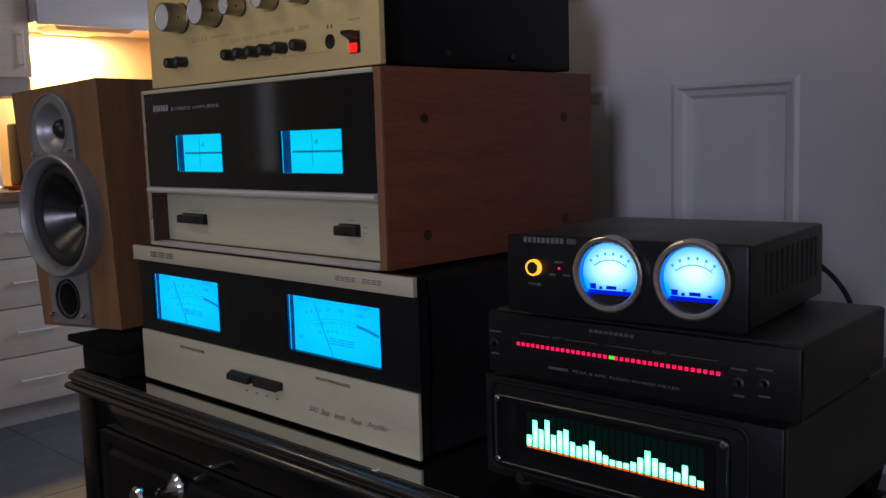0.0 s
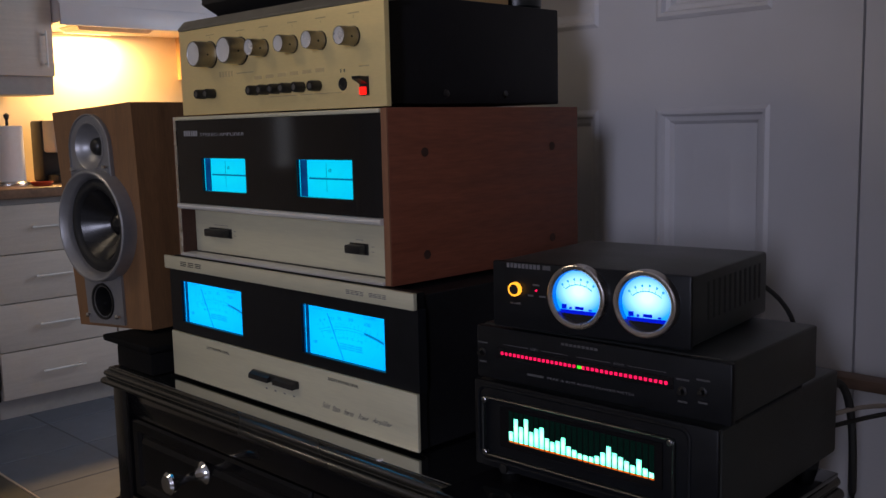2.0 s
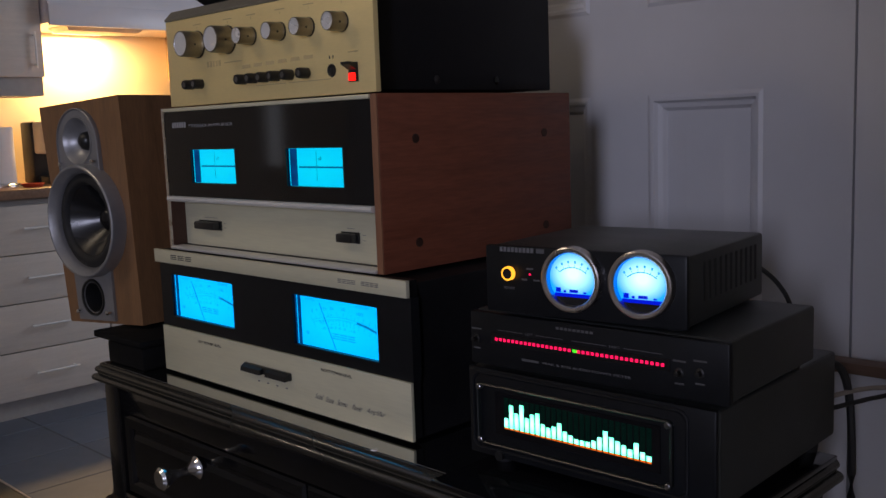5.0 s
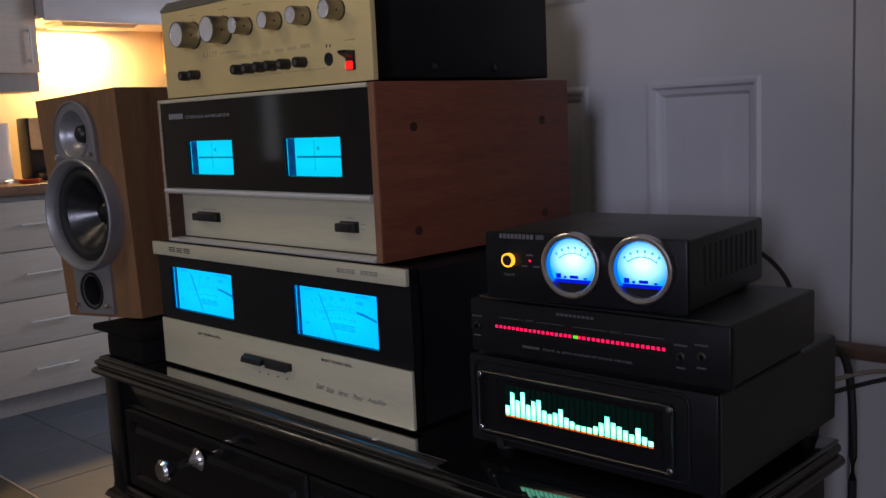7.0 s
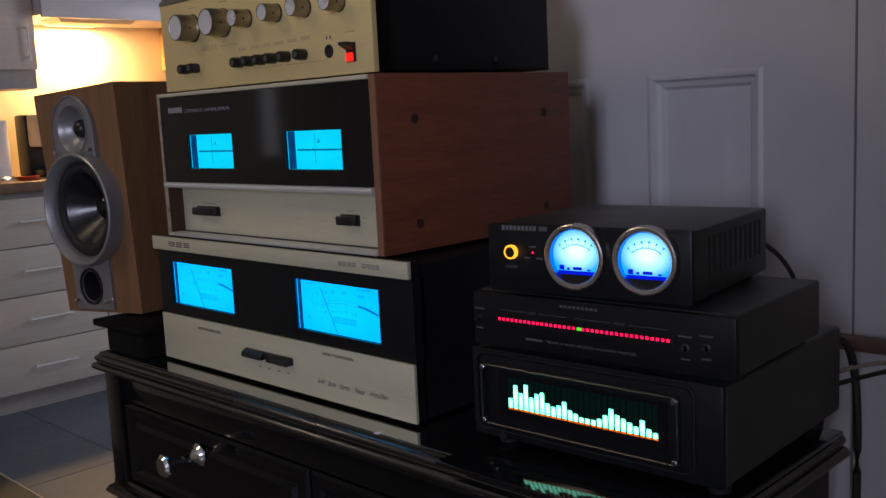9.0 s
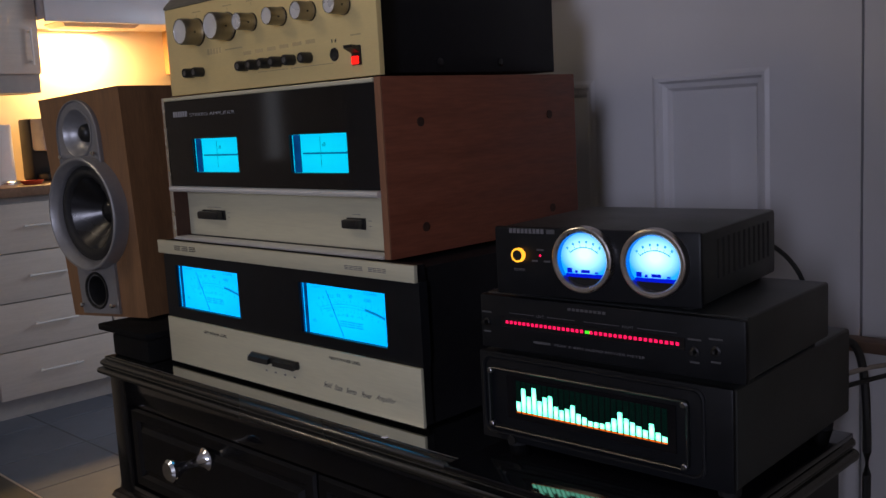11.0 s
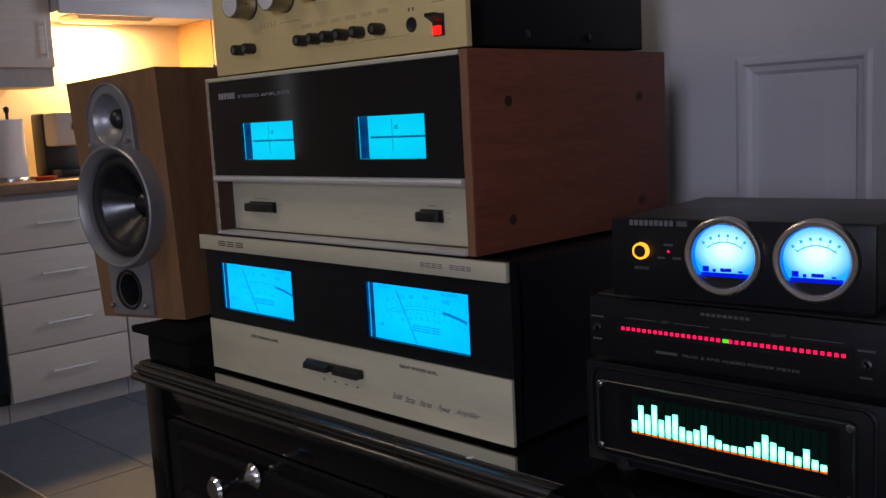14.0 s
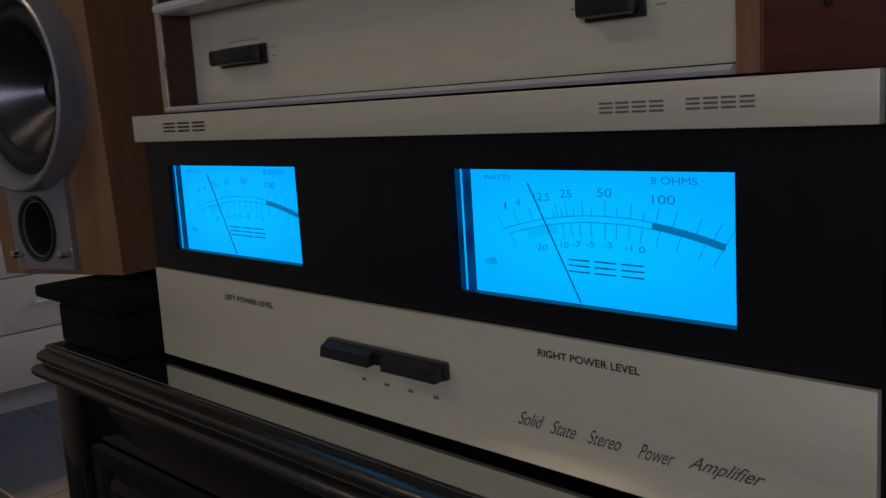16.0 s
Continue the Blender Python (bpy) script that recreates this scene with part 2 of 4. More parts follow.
def box(x0, x1, y0, y1, z0, z1, bevel=0.0, seg=2, bm=None):
    own = bm is None
    bm = bm or bmesh.new()
    r = bmesh.ops.create_cube(bm, size=1)
    m = Matrix.LocRotScale(((x0 + x1) / 2, (y0 + y1) / 2, (z0 + z1) / 2), None, (x1 - x0, y1 - y0, z1 - z0))
    bmesh.ops.transform(bm, matrix=m, verts=r["verts"])
    if bevel:
        es = list({e for v in r["verts"] for e in v.link_edges})
        bmesh.ops.bevel(bm, geom=es, offset=bevel, segments=seg, affect="EDGES", profile=0.5)
    return bm


def lathe(profile, centre, axis="-y", steps=48, bm=None):
    """Turns a profile of (radius, height along the axis) round the axis."""
    bm = bm or bmesh.new()
    rings = []
    turn = {"-y": Matrix.Rotation(radians(90), 4, "X"), "z": Matrix.Identity(4), "x": Matrix.Rotation(radians(90), 4, "Y"),
            "y": Matrix.Rotation(radians(-90), 4, "X")}[axis]
    m = Matrix.Translation(centre) @ turn
    for r, h in profile:
        if r < 1e-6:
            rings.append([bm.verts.new(m @ Vector((0, 0, h)))])
        else:
            rings.append([bm.verts.new(m @ Vector((r * math.cos(a), r * math.sin(a), h))) for a in
                          [2 * math.pi * i / steps for i in range(steps)]])
    for a, b in zip(rings, rings[1:]):
        for i in range(steps):
            j = (i + 1) % steps
            if len(a) == 1 and len(b) == 1:
                continue
            if len(a) == 1:
                bm.faces.new((a[0], b[i], b[j]))
            elif len(b) == 1:
                bm.faces.new((a[i], a[j], b[0]))
            else:
                bm.faces.new((a[i], a[j], b[j], b[i]))
    return bm


def plate(x0, x1, z0, z1, y0, y1, holes=()):
    """A flat plate that faces -y, with rectangular openings right through it."""
    xs = sorted({x0, x1, *[h[0] for h in holes], *[h[1] for h in holes]})
    zs = sorted({z0, z1, *[h[2] for h in holes], *[h[3] for h in holes]})
    bm = bmesh.new()
    v = {(x, z): bm.verts.new((x, y0, z)) for x in xs for z in zs}
    for a, b in zip(xs, xs[1:]):
        for c, d in zip(zs, zs[1:]):
            if not any(h[0] <= (a + b) / 2 <= h[1] and h[2] <= (c + d) / 2 <= h[3] for h in holes):
                bm.faces.new((v[a, c], v[b, c], v[b, d], v[a, d]))
    for q in [q for q in bm.verts if not q.link_faces]:
        bm.verts.remove(q)
    r = bmesh.ops.extrude_face_region(bm, geom=bm.faces[:])
    bmesh.ops.translate(bm, vec=(0, y1 - y0, 0), verts=[q for q in r["geom"] if isinstance(q, bmesh.types.BMVert)])
    return bm


def rounded(x0, x1, z0, z1, r, y, steps=6):
    """Corner points of a rounded rectangle in the plane y, running round."""
    out = []
    for cx, cz, a0 in ((x1 - r, z1 - r, 0), (x0 + r, z1 - r, 90), (x0 + r, z0 + r, 180), (x1 - r, z0 + r, 270)):
        for i in range(steps + 1):
            a = radians(a0 + 90 * i / steps)
            out.append((cx + r * math.cos(a), y, cz + r * math.sin(a)))
    return out


def loops(rings, cap_first=False, cap_last=False, bm=None, closed=True):
    bm = bm or bmesh.new()
    vs = [[bm.verts.new(p) for p in ring] for ring in rings]
    for a, b in zip(vs, vs[1:]):
        for i in range(len(a) if closed else len(a) - 1):
            j = (i + 1) % len(a)
            bm.faces.new((a[i], a[j], b[j], b[i]))
    if cap_first:
        bm.faces.new(vs[0])
    if cap_last:
        bm.faces.new(vs[-1])
    return bm


def extrude_x(profile, x0, x1):
    """A bar along x with a closed profile of (y, z)."""
    return loops([[(x, y, z) for y, z in profile] for x in (x0, x1)], True, True)


def tube(points, r, steps=8):
    pts = [Vector(p) for p in points]
    fine = []
    for i in range(len(pts) - 1):
        p0, p1, p2, p3 = pts[max(i - 1, 0)], pts[i], pts[i + 1], pts[min(i + 2, len(pts) - 1)]
        for k in range(6):
            t = k / 6
            fine.append(0.5 * ((2 * p1) + (p2 - p0) * t + (2 * p0 - 5 * p1 + 4 * p2 - p3) * t * t + (3 * p1 - p0 - 3 * p2 + p3) * t ** 3))
    fine.append(pts[-1])
    rings = []
    for i, p in enumerate(fine):
        d = (fine[min(i + 1, len(fine) - 1)] - fine[max(i - 1, 0)]).normalized()
        q = d.to_track_quat("Z", "Y")
        rings.append([p + q @ Vector((r * math.cos(2 * math.pi * k / steps), r * math.sin(2 * math.pi * k / steps), 0)) for k in range(steps)])
    return loops(rings, True, True)


def words(text, x0, x1, z, height, y, material, parent, name="lettering", slant=0.0, bold=0.0):
    """Lettering on a panel that faces -y: from x0 to x1, centred on the height z."""
    cu = bpy.data.curves.new("letters", "FONT")
    cu.body, cu.size, cu.shear, cu.offset = text, 1.0, slant, bold
    tmp = new("letters", cu)
    bpy.context.view_layer.update()
    me = bpy.data.meshes.new_from_object(tmp.evaluated_get(bpy.context.evaluated_depsgraph_get()))
    bpy.data.objects.remove(tmp)
    bpy.data.curves.remove(cu)
    bm = bmesh.new()
    bm.from_mesh(me)
    bpy.data.meshes.remove(me)
    ax = [v.co.x for v in bm.verts]
    az = [v.co.y for v in bm.verts]
    for v in bm.verts:
        v.co = ((v.co.x - min(ax)) / (max(ax) - min(ax)) * (x1 - x0) + x0, y, z + ((v.co.y - min(az)) / (max(az) - min(az)) - 0.5) * height)
    return part(name, bm, material, parent)


def strips(rects, y, material, parent, name="mark", lift=0.0003):
    """Small printed bars (x0, x1, z0, z1) on a panel that faces -y."""
    bm = bmesh.new()
    for x0, x1, z0, z1 in rects:
        box(x0, x1, y - lift, y + 0.0001, z0, z1, bm=bm)
    return tagged(part(name, bm, material, parent), kind="stuff")


# ---- room ----
FLOOR = -0.02
single("floor", box(-4.4, 2.4, -2.8, 3.4, FLOOR - 0.1, FLOOR - 0.0012), GROUT, "dull grey subfloor under tiles and boards", "floor", kind="structure")
single("ceiling", box(-4.4, 2.4, -2.8, 3.4, 2.4, 2.5), CEIL, "plain white painted ceiling", "ceiling", kind="structure")
single("wall_west", box(-4.35, -4.2, -2.8, 3.4, FLOOR, 2.4), CREAM, "cream painted kitchen wall lit by the hood", "wall", kind="structure")
single("wall_east", box(2.2, 2.35, -2.8, 1.2, FLOOR, 2.4), WALLPAINT, "plain white painted wall", "wall", kind="structure")
single("wall_south", plate(-4.2, 2.2, FLOOR, 2.4, -2.6, -2.75, [(0.93, 1.53, 1.1, 1.8)]), WALLPAINT, "unseen white wall with an invented small window", "wall", kind="structure")
single("wall_far", plate(-4.2, -1.4, FLOOR, 2.4, 3.2, 3.35, [(-2.8, -1.8, 0.95, 1.95)]), WALLPAINT, "unseen white kitchen end wall with an invented window", "wall", kind="structure")
single("wall_return", box(-1.398, -1.3, 1.152, 3.35, FLOOR, 2.4), WALLPAINT, "plain white wall end beside the kitchen", "wall", kind="structure")
# unseen stub, added to keep the key lamp off the doors' right side
single("shade_wall", box(0.62, 0.72, -1.12, 0.994, FLOOR, 2.4), WALLPAINT, "unseen white wall stub added to shade the doors", "wall", kind="structure")
single("wall_north", plate(-1.4, 2.2, FLOOR, 2.4, 0.996, 1.15, [(-0.93, 0.434, FLOOR, 2.06)]), WALLPAINT, "white wall round a pair of panel doors", "wall", kind="structure")


def panel_door(name, x0, x1, label):
    d = thing(name, ((x0 + x1) / 2, 0.976, FLOOR), label, "door", kind="structure")
    z0, z1, y = FLOOR + 0.008, 2.03, 0.976
    w = (x1 - x0 - 2 * 0.11 - 0.098) / 2
    holes = []
    for a in (x0 + 0.11, x1 - 0.11 - w):
        for c, e in ((0.2, 1.113), (1.232, 1.9)):
            holes.append((a, a + w, c, e))
    part("door_frame", plate(x0, x1, z0, z1, y, y + 0.035, holes), WHITEPAINT, d)
    for a, b, c, e in holes:
        rings = []
        for inset, deep in ((-0.004, -0.0005), (0.001, -0.003), (0.005, -0.002), (0.008, 0.004), (0.014, 0.006), (0.018, 0.012), (0.022, 0.012), (0.048, 0.004), (0.051, 0.004)):
            rings.append([(a + inset, y + deep, c + inset), (b - inset, y + deep, c + inset), (b - inset, y + deep, e - inset), (a + inset, y + deep, e - inset)])
        part("panel", loops(rings, False, True), WHITEPAINT, d, smooth=20)
    return d


panel_door("door_1", -0.868, -0.2475, "white painted wooden door with raised panels")
panel_door("door_2", -0.2445, 0.376, "white painted wooden door leaf with raised panels")
for n, a, b, c, e in (("trim", -0.93, -0.872, FLOOR, 2.06), ("trim", 0.38, 0.434, FLOOR, 2.06)):
    single(n, box(a, b, 0.976, 1.14, c, e, 0.003), WHITEPAINT, "white painted door jamb", "door frame", kind="structure")
single("trim", box(-0.872, 0.38, 0.976, 1.14, 2.034, 2.06, 0.003), WHITEPAINT, "white painted door head", "door frame", kind="structure")
# thin black sheet that closes the opening at the back
single("door_backing", box(-0.93, 0.434, 1.151, 1.17, FLOOR, 2.06), BLACKPANEL, "black sheet closing the opening behind the doors", "closet", kind="structure")

# ---- kitchen ----
KX = -3.62


def bar_handle(y0, y1, z, x, parent):
    h = tube([(x + 0.028, y0, z), (x + 0.028, (y0 + y1) / 2, z), (x + 0.028, y1, z)], 0.0045)
    for yy in (y0 + 0.015, y1 - 0.015):
        lathe([(0, 0), (0.004, 0), (0.004, 0.028), (0, 0.028)], (x, yy, z), "x", 12, h)
    return part("handle", h, HANDLE, parent, "slim steel bar handle")


def drawer_unit(y0, y1):
    c = thing("drawer_cabinet", (-3.9, (y0 + y1) / 2, FLOOR), "grey woodgrain kitchen cabinet with four drawers", "cabinet", "kitchen base units")
    part("body", box(-4.18, KX - 0.022, y0, y1, 0.06, 0.855), KICK, c)
    part("plinth", box(-4.1, KX - 0.05, y0, y1, FLOOR, 0.06), KICK, c)
    zs = (0.064, 0.256, 0.447, 0.640, 0.835)
    for a, b in zip(zs, zs[1:]):
        d = part("drawer", box(KX - 0.02, KX, y0 + 0.002, y1 - 0.002, a + 0.002, b - 0.002, 0.002), CABINET, c)
        m = (y0 + y1) / 2
        zz = b - 0.092
        h = bar_handle(m - 0.09, m + 0.085, zz, KX, d)
    return c


drawer_unit(1.215, 1.70)
oven = thing("oven", (-3.9, 0.87, FLOOR), "black built-in oven beside grey drawers", "oven")
part("body", box(-4.18, KX - 0.022, 0.57, 1.211, 0.06, 0.855), BLACKMETAL, oven)
part("door", box(KX - 0.02, KX - 0.005, 0.572, 1.209, 0.11, 0.72, 0.003), BLACKGLASS, oven)
part("control_panel", box(KX - 0.02, KX - 0.005, 0.572, 1.209, 0.725, 0.85, 0.003), BLACKPLASTIC, oven)
part("plinth", box(-4.1, KX - 0.05, 0.57, 1.211, FLOOR, 0.06), KICK, oven)
cupb = thing("base_cupboard", (-3.9, 2.2, FLOOR), "grey woodgrain base cupboard under the worktop", "cabinet", "kitchen base units")
part("body", box(-4.18, KX - 0.022, 1.704, 2.8, 0.06, 0.855), KICK, cupb)
part("plinth", box(-4.1, KX - 0.05, 1.704, 2.8, FLOOR, 0.06), KICK, cupb)
for a, b in ((1.706, 2.24), (2.244, 2.798)):
    part("door", box(KX - 0.02, KX, a, b, 0.066, 0.833, 0.002), CABINET, cupb)
single("worktop", box(-4.198, -3.585, 0.57, 2.8, 0.858, 0.898, 0.006), WORKTOP, "brown laminate kitchen worktop with rounded edge", "worktop")


def wall_cabinet(y0, y1, z0, z1, label, side):
    c = thing("wall_cabinet", (-4.03, (y0 + y1) / 2, z0), label, "cabinet", "kitchen wall units")
    part("body", box(-4.198, -3.892, y0, y1, z0, z1), side, c)
    part("pelmet", box(-4.1, -3.90, y0, y1, z0 - 0.082, z0 - 0.001), KICK, c)
    n = max(1, round((y1 - y0) / 0.45))
    for i in range(n):
        a, b = y0 + (y1 - y0) * i / n, y0 + (y1 - y0) * (i + 1) / n
        d = part("door", box(-3.89, -3.87, a + 0.002, b - 0.002, z0 - 0.005, z1, 0.002), CABINET, c)
        hz = tube([(-3.845, b - 0.04, z0 + 0.03), (-3.845, b - 0.04, z0 + 0.10), (-3.845, b - 0.04, z0 + 0.18)], 0.0045)
        for zz in (z0 + 0.045, z0 + 0.165):
            lathe([(0, 0), (0.004, 0), (0.004, 0.026), (0, 0.026)], (-3.87, b - 0.04, zz), "x", 12, hz)
        part("handle", hz, HANDLE, d, "slim steel bar handle")
    return c


wall_cabinet(0.7, 1.622, 1.352, 2.1, "grey woodgrain wall cabinet beside the cooker hood", CABINET)
wall_cabinet(2.38, 2.85, 1.362, 2.1, "wall cabinet with a pine-coloured side panel", ORANGEWOOD)
hood = thing("cooker_hood", (-3.98, 1.965, 1.58), "white enamel cooker hood with its lamp on", "cooker hood")
part("canopy", loops([[(-4.198, 1.627, z), (x, 1.627, z), (x, 2.375, z), (-4.198, 2.375, z)] for x, z in ((-3.80, 1.568), (-3.80, 1.64), (-3.86, 1.80), (-3.86, 2.1))], True, True), HOOD, hood)
part("rim", box(-3.812, -3.795, 1.627, 2.375, 1.556, 1.645, 0.003), HOOD, hood)
part("filter", loops([[(-4.03 + i, 1.72 + i, z), (-3.85 - i, 1.72 + i, z), (-3.85 - i, 2.08 - i, z), (-4.03 + i, 2.08 - i, z)] for i, z in ((0.0, 1.5675), (0.0, 1.564), (0.02, 1.546))], True, True), BEIGE, hood, "beige metal filter grille")
part("lamp_lens", box(-4.15, -4.06, 1.79, 2.01, 1.558, 1.5675, 0.001), HOODGLOW, hood, "warm glowing lamp lens")

roll = thing("paper_towel_roll", (-3.90, 1.415, 0.898), "white paper towel roll on an upright holder", "paper towel")
part("base", lathe([(0, 0), (0.075, 0), (0.075, 0.008), (0.068, 0.013), (0, 0.013)], (-3.90, 1.415, 0.898), "z"), BRUSHED, roll)
part("paper", lathe([(0.02, 0.014), (0.056, 0.014), (0.058, 0.018), (0.058, 0.24), (0.056, 0.244), (0.02, 0.244)], (-3.90, 1.415, 0.898), "z"), PAPER, roll)
part("rod", lathe([(0, 0.01), (0.006, 0.01), (0.006, 0.27), (0.011, 0.278), (0.011, 0.29), (0, 0.298)], (-3.90, 1.415, 0.898), "z", 16), BLACKPLASTIC, roll)
cof = thing("coffee_machine", (-3.98, 1.66, 0.898), "dark coffee machine with a beige side panel", "coffee machine")
part("back", box(-4.10, -3.98, 1.585, 1.76, 0.898, 1.165, 0.012), BLACKPLASTIC, cof)
part("head", box(-3.99, -3.86, 1.592, 1.755, 1.025, 1.165, 0.012), BEIGE, cof, "beige front housing")
part("dial", lathe([(0, 0.0), (0.024, 0.0), (0.024, 0.008), (0.020, 0.012), (0, 0.012)], (-3.86, 1.683, 1.105), "x", 28), BLACKPLASTIC, cof, "round black dial")
part("drip_tray", box(-3.98, -3.87, 1.60, 1.75, 0.898, 0.93, 0.006), BLACKPLASTIC, cof)
single("red_spoon_rest", lathe([(0, 0.004), (0.030, 0.004), (0.042, 0.016), (0.046, 0.016), (0.034, 0.0), (0, 0.0)], (-3.70, 1.46, 0.898), "z"), REDPLASTIC, "small red dish on the brown worktop", "dish")

# ---- dresser ----
TOP = 0.800
DX0, DX1, DY1 = -0.993, -0.124, 0.668
dres = thing("dresser", ((DX0 + DX1) / 2, 0.57, FLOOR), "black lacquered wooden dresser with moulded top", "dresser")


def slab(points, x0, x1, y0, y1):
    """A moulded slab: rings of (overhang inwards, height) round a rectangle."""
    return loops([[(x0 + i, y0 + i, z), (x1 - i, y0 + i, z), (x1 - i, y1, z), (x0 + i, y1, z)] for i, z in points], True, True)


bead = [(0.020, TOP - 0.0235), (0.010, TOP - 0.0232)]
for k in range(6):
    a = radians(-80 + 32 * k)
    bead.append((0.0095 - 0.0055 * math.cos(a), TOP - 0.0180 + 0.0050 * math.sin(a)))
bead += [(0.0100, TOP - 0.0128)]
for k in range(5):
    a = radians(-60 + 32 * k)
    bead.append((0.0130 - 0.0055 * math.cos(a), TOP - 0.0078 + 0.0048 * math.sin(a)))
bead += [(0.0125, TOP - 0.0028), (0.0128, TOP), (0.0146, TOP)]
part("top", slab(bead, DX0, DX1, 0.413, DY1), BEADLACQUER, dres, smooth=50)
part("top_surface", box(DX0 + 0.0146, DX1 - 0.0146, 0.4277, DY1 - 0.001, TOP + 0.0001, TOP + 0.0007, 0.0003, 1), LACQUER, dres, "mirror-glossy black lacquer")
BX0, BX1, BY = DX0 + 0.020, DX1 - 0.020, 0.431
part("carcass", box(BX0 + 0.001, BX1 - 0.001, BY + 0.02, DY1 - 0.002, 0.10, TOP - 0.0237), LACQUER2, dres)
for a in (BX0, BX1 - 0.035):
    part("post", box(a, a + 0.035, BY - 0.006, BY + 0.03, FLOOR, TOP - 0.0237, 0.004), LACQUER2, dres)
part("rail", box(BX0 + 0.035, BX1 - 0.035, BY, BY + 0.03, TOP - 0.058, TOP - 0.0237, 0.002), LACQUER2, dres)
mid = [(0.016, 0.608), (0.004, 0.612), (0.0, 0.617), (0.003, 0.623), (0.009, 0.627), (0.0105, 0.6375)]
part("ledge", slab(mid, BX0 - 0.010, BX1 + 0.010, BY - 0.0145, DY1 - 0.02), LACQUER2, dres, smooth=50)
part("plinth", box(BX0 + 0.03, BX1 - 0.03, BY + 0.03, DY1 - 0.03, FLOOR, 0.10), LACQUER2, dres)


def drawer(x0, x1, z0, z1, knobs):
    y = BY - 0.002
    rings = [[(x0 + i, y + d, z0 + i), (x1 - i, y + d, z0 + i), (x1 - i, y + d, z1 - i), (x0 + i, y + d, z1 - i)] for i, d in
             ((0, 0.018), (0, 0.003), (0.003, 0.0), (0.014, 0.0), (0.018, 0.004), (0.022, 0.004), (0.027, -0.001), (0.030, -0.001))]
    d = part("drawer", loops(rings, False, True), LACQUER2, dres, smooth=20)
    for kx in knobs:
        zc = (z0 + z1) / 2 + 0.022
        part("knob", lathe([(0, 0), (0.013, 0), (0.0135, 0.002), (0.009, 0.006), (0.0055, 0.013), (0.0045, 0.022), (0.006, 0.031), (0.0105, 0.039), (0.0128, 0.043), (0.0128, 0.046), (0.010, 0.049), (0, 0.050)],
                           (kx, y, zc), "-y", 32), CHROME, d, "polished chrome trumpet-shaped knob")
    return d


n3 = (BX1 - BX0 - 0.074) / 2
for i in range(2):
    a = BX0 + 0.037 + n3 * i
    drawer(a + 0.002, a + n3 - 0.002, 0.638, TOP - 0.06, [-0.760 + (n3 * i)])
for c, e in ((0.36, 0.604), (0.112, 0.356)):
    drawer(BX0 + 0.037, BX1 - 0.037, c, e, [BX0 + 0.22, BX1 - 0.22])

# ---- lower amplifier with blue meters ----
silver_amp = thing("power_amplifier", (-0.65, 0.60, TOP), "silver and black amplifier with two glowing blue meters", "amplifier", "stacked amplifiers")
SX0, SX1, SY = -0.8705, -0.4275, 0.458
part("chassis", box(SX0 + 0.012, SX1 - 0.006, SY + 0.012, 0.685, 0.803, 0.948, 0.002), BLACKMETAL, silver_amp)
part("top_strip", box(SX0, SX1, SY - 0.004, SY + 0.0005, 0.9365, 0.952, 0.0005), SILVER, silver_amp, "silver aluminium strip")
WIN = [(-0.8445, -0.7145, 0.8718, 0.9222), (-0.6045, -0.4747, 0.8708, 0.9222)]
part("meter_panel", plate(SX0 + 0.001, SX1 - 0.001, 0.8595, 0.9362, SY + 0.002, SY + 0.012, WIN), BLACKPANEL, silver_amp, "satin black panel")
part("lower_panel", box(SX0 + 0.0050, SX1 - 0.0006, SY - 0.002, SY + 0.0015, 0.8046, 0.8592, 0.0005), SILVER, silver_amp, "silver aluminium panel")
for a, z0, z1 in ((SY + 0.0007, 0.9367, 0.9515), (SY + 0.0017, 0.8055, 0.8593)):
    part("backing", box(SX0 + 0.008, SX1 - 0.0025, a, SY + 0.0118, z0, z1), BLACKMETAL, silver_amp)
for fx in (-0.84, -0.46):
    for fy in (0.49, 0.650):
        part("foot", lathe([(0, 0), (0.012, 0), (0.014, 0.010), (0, 0.010)], (fx, fy, TOP), "z", 20), RUBBER, silver_amp)


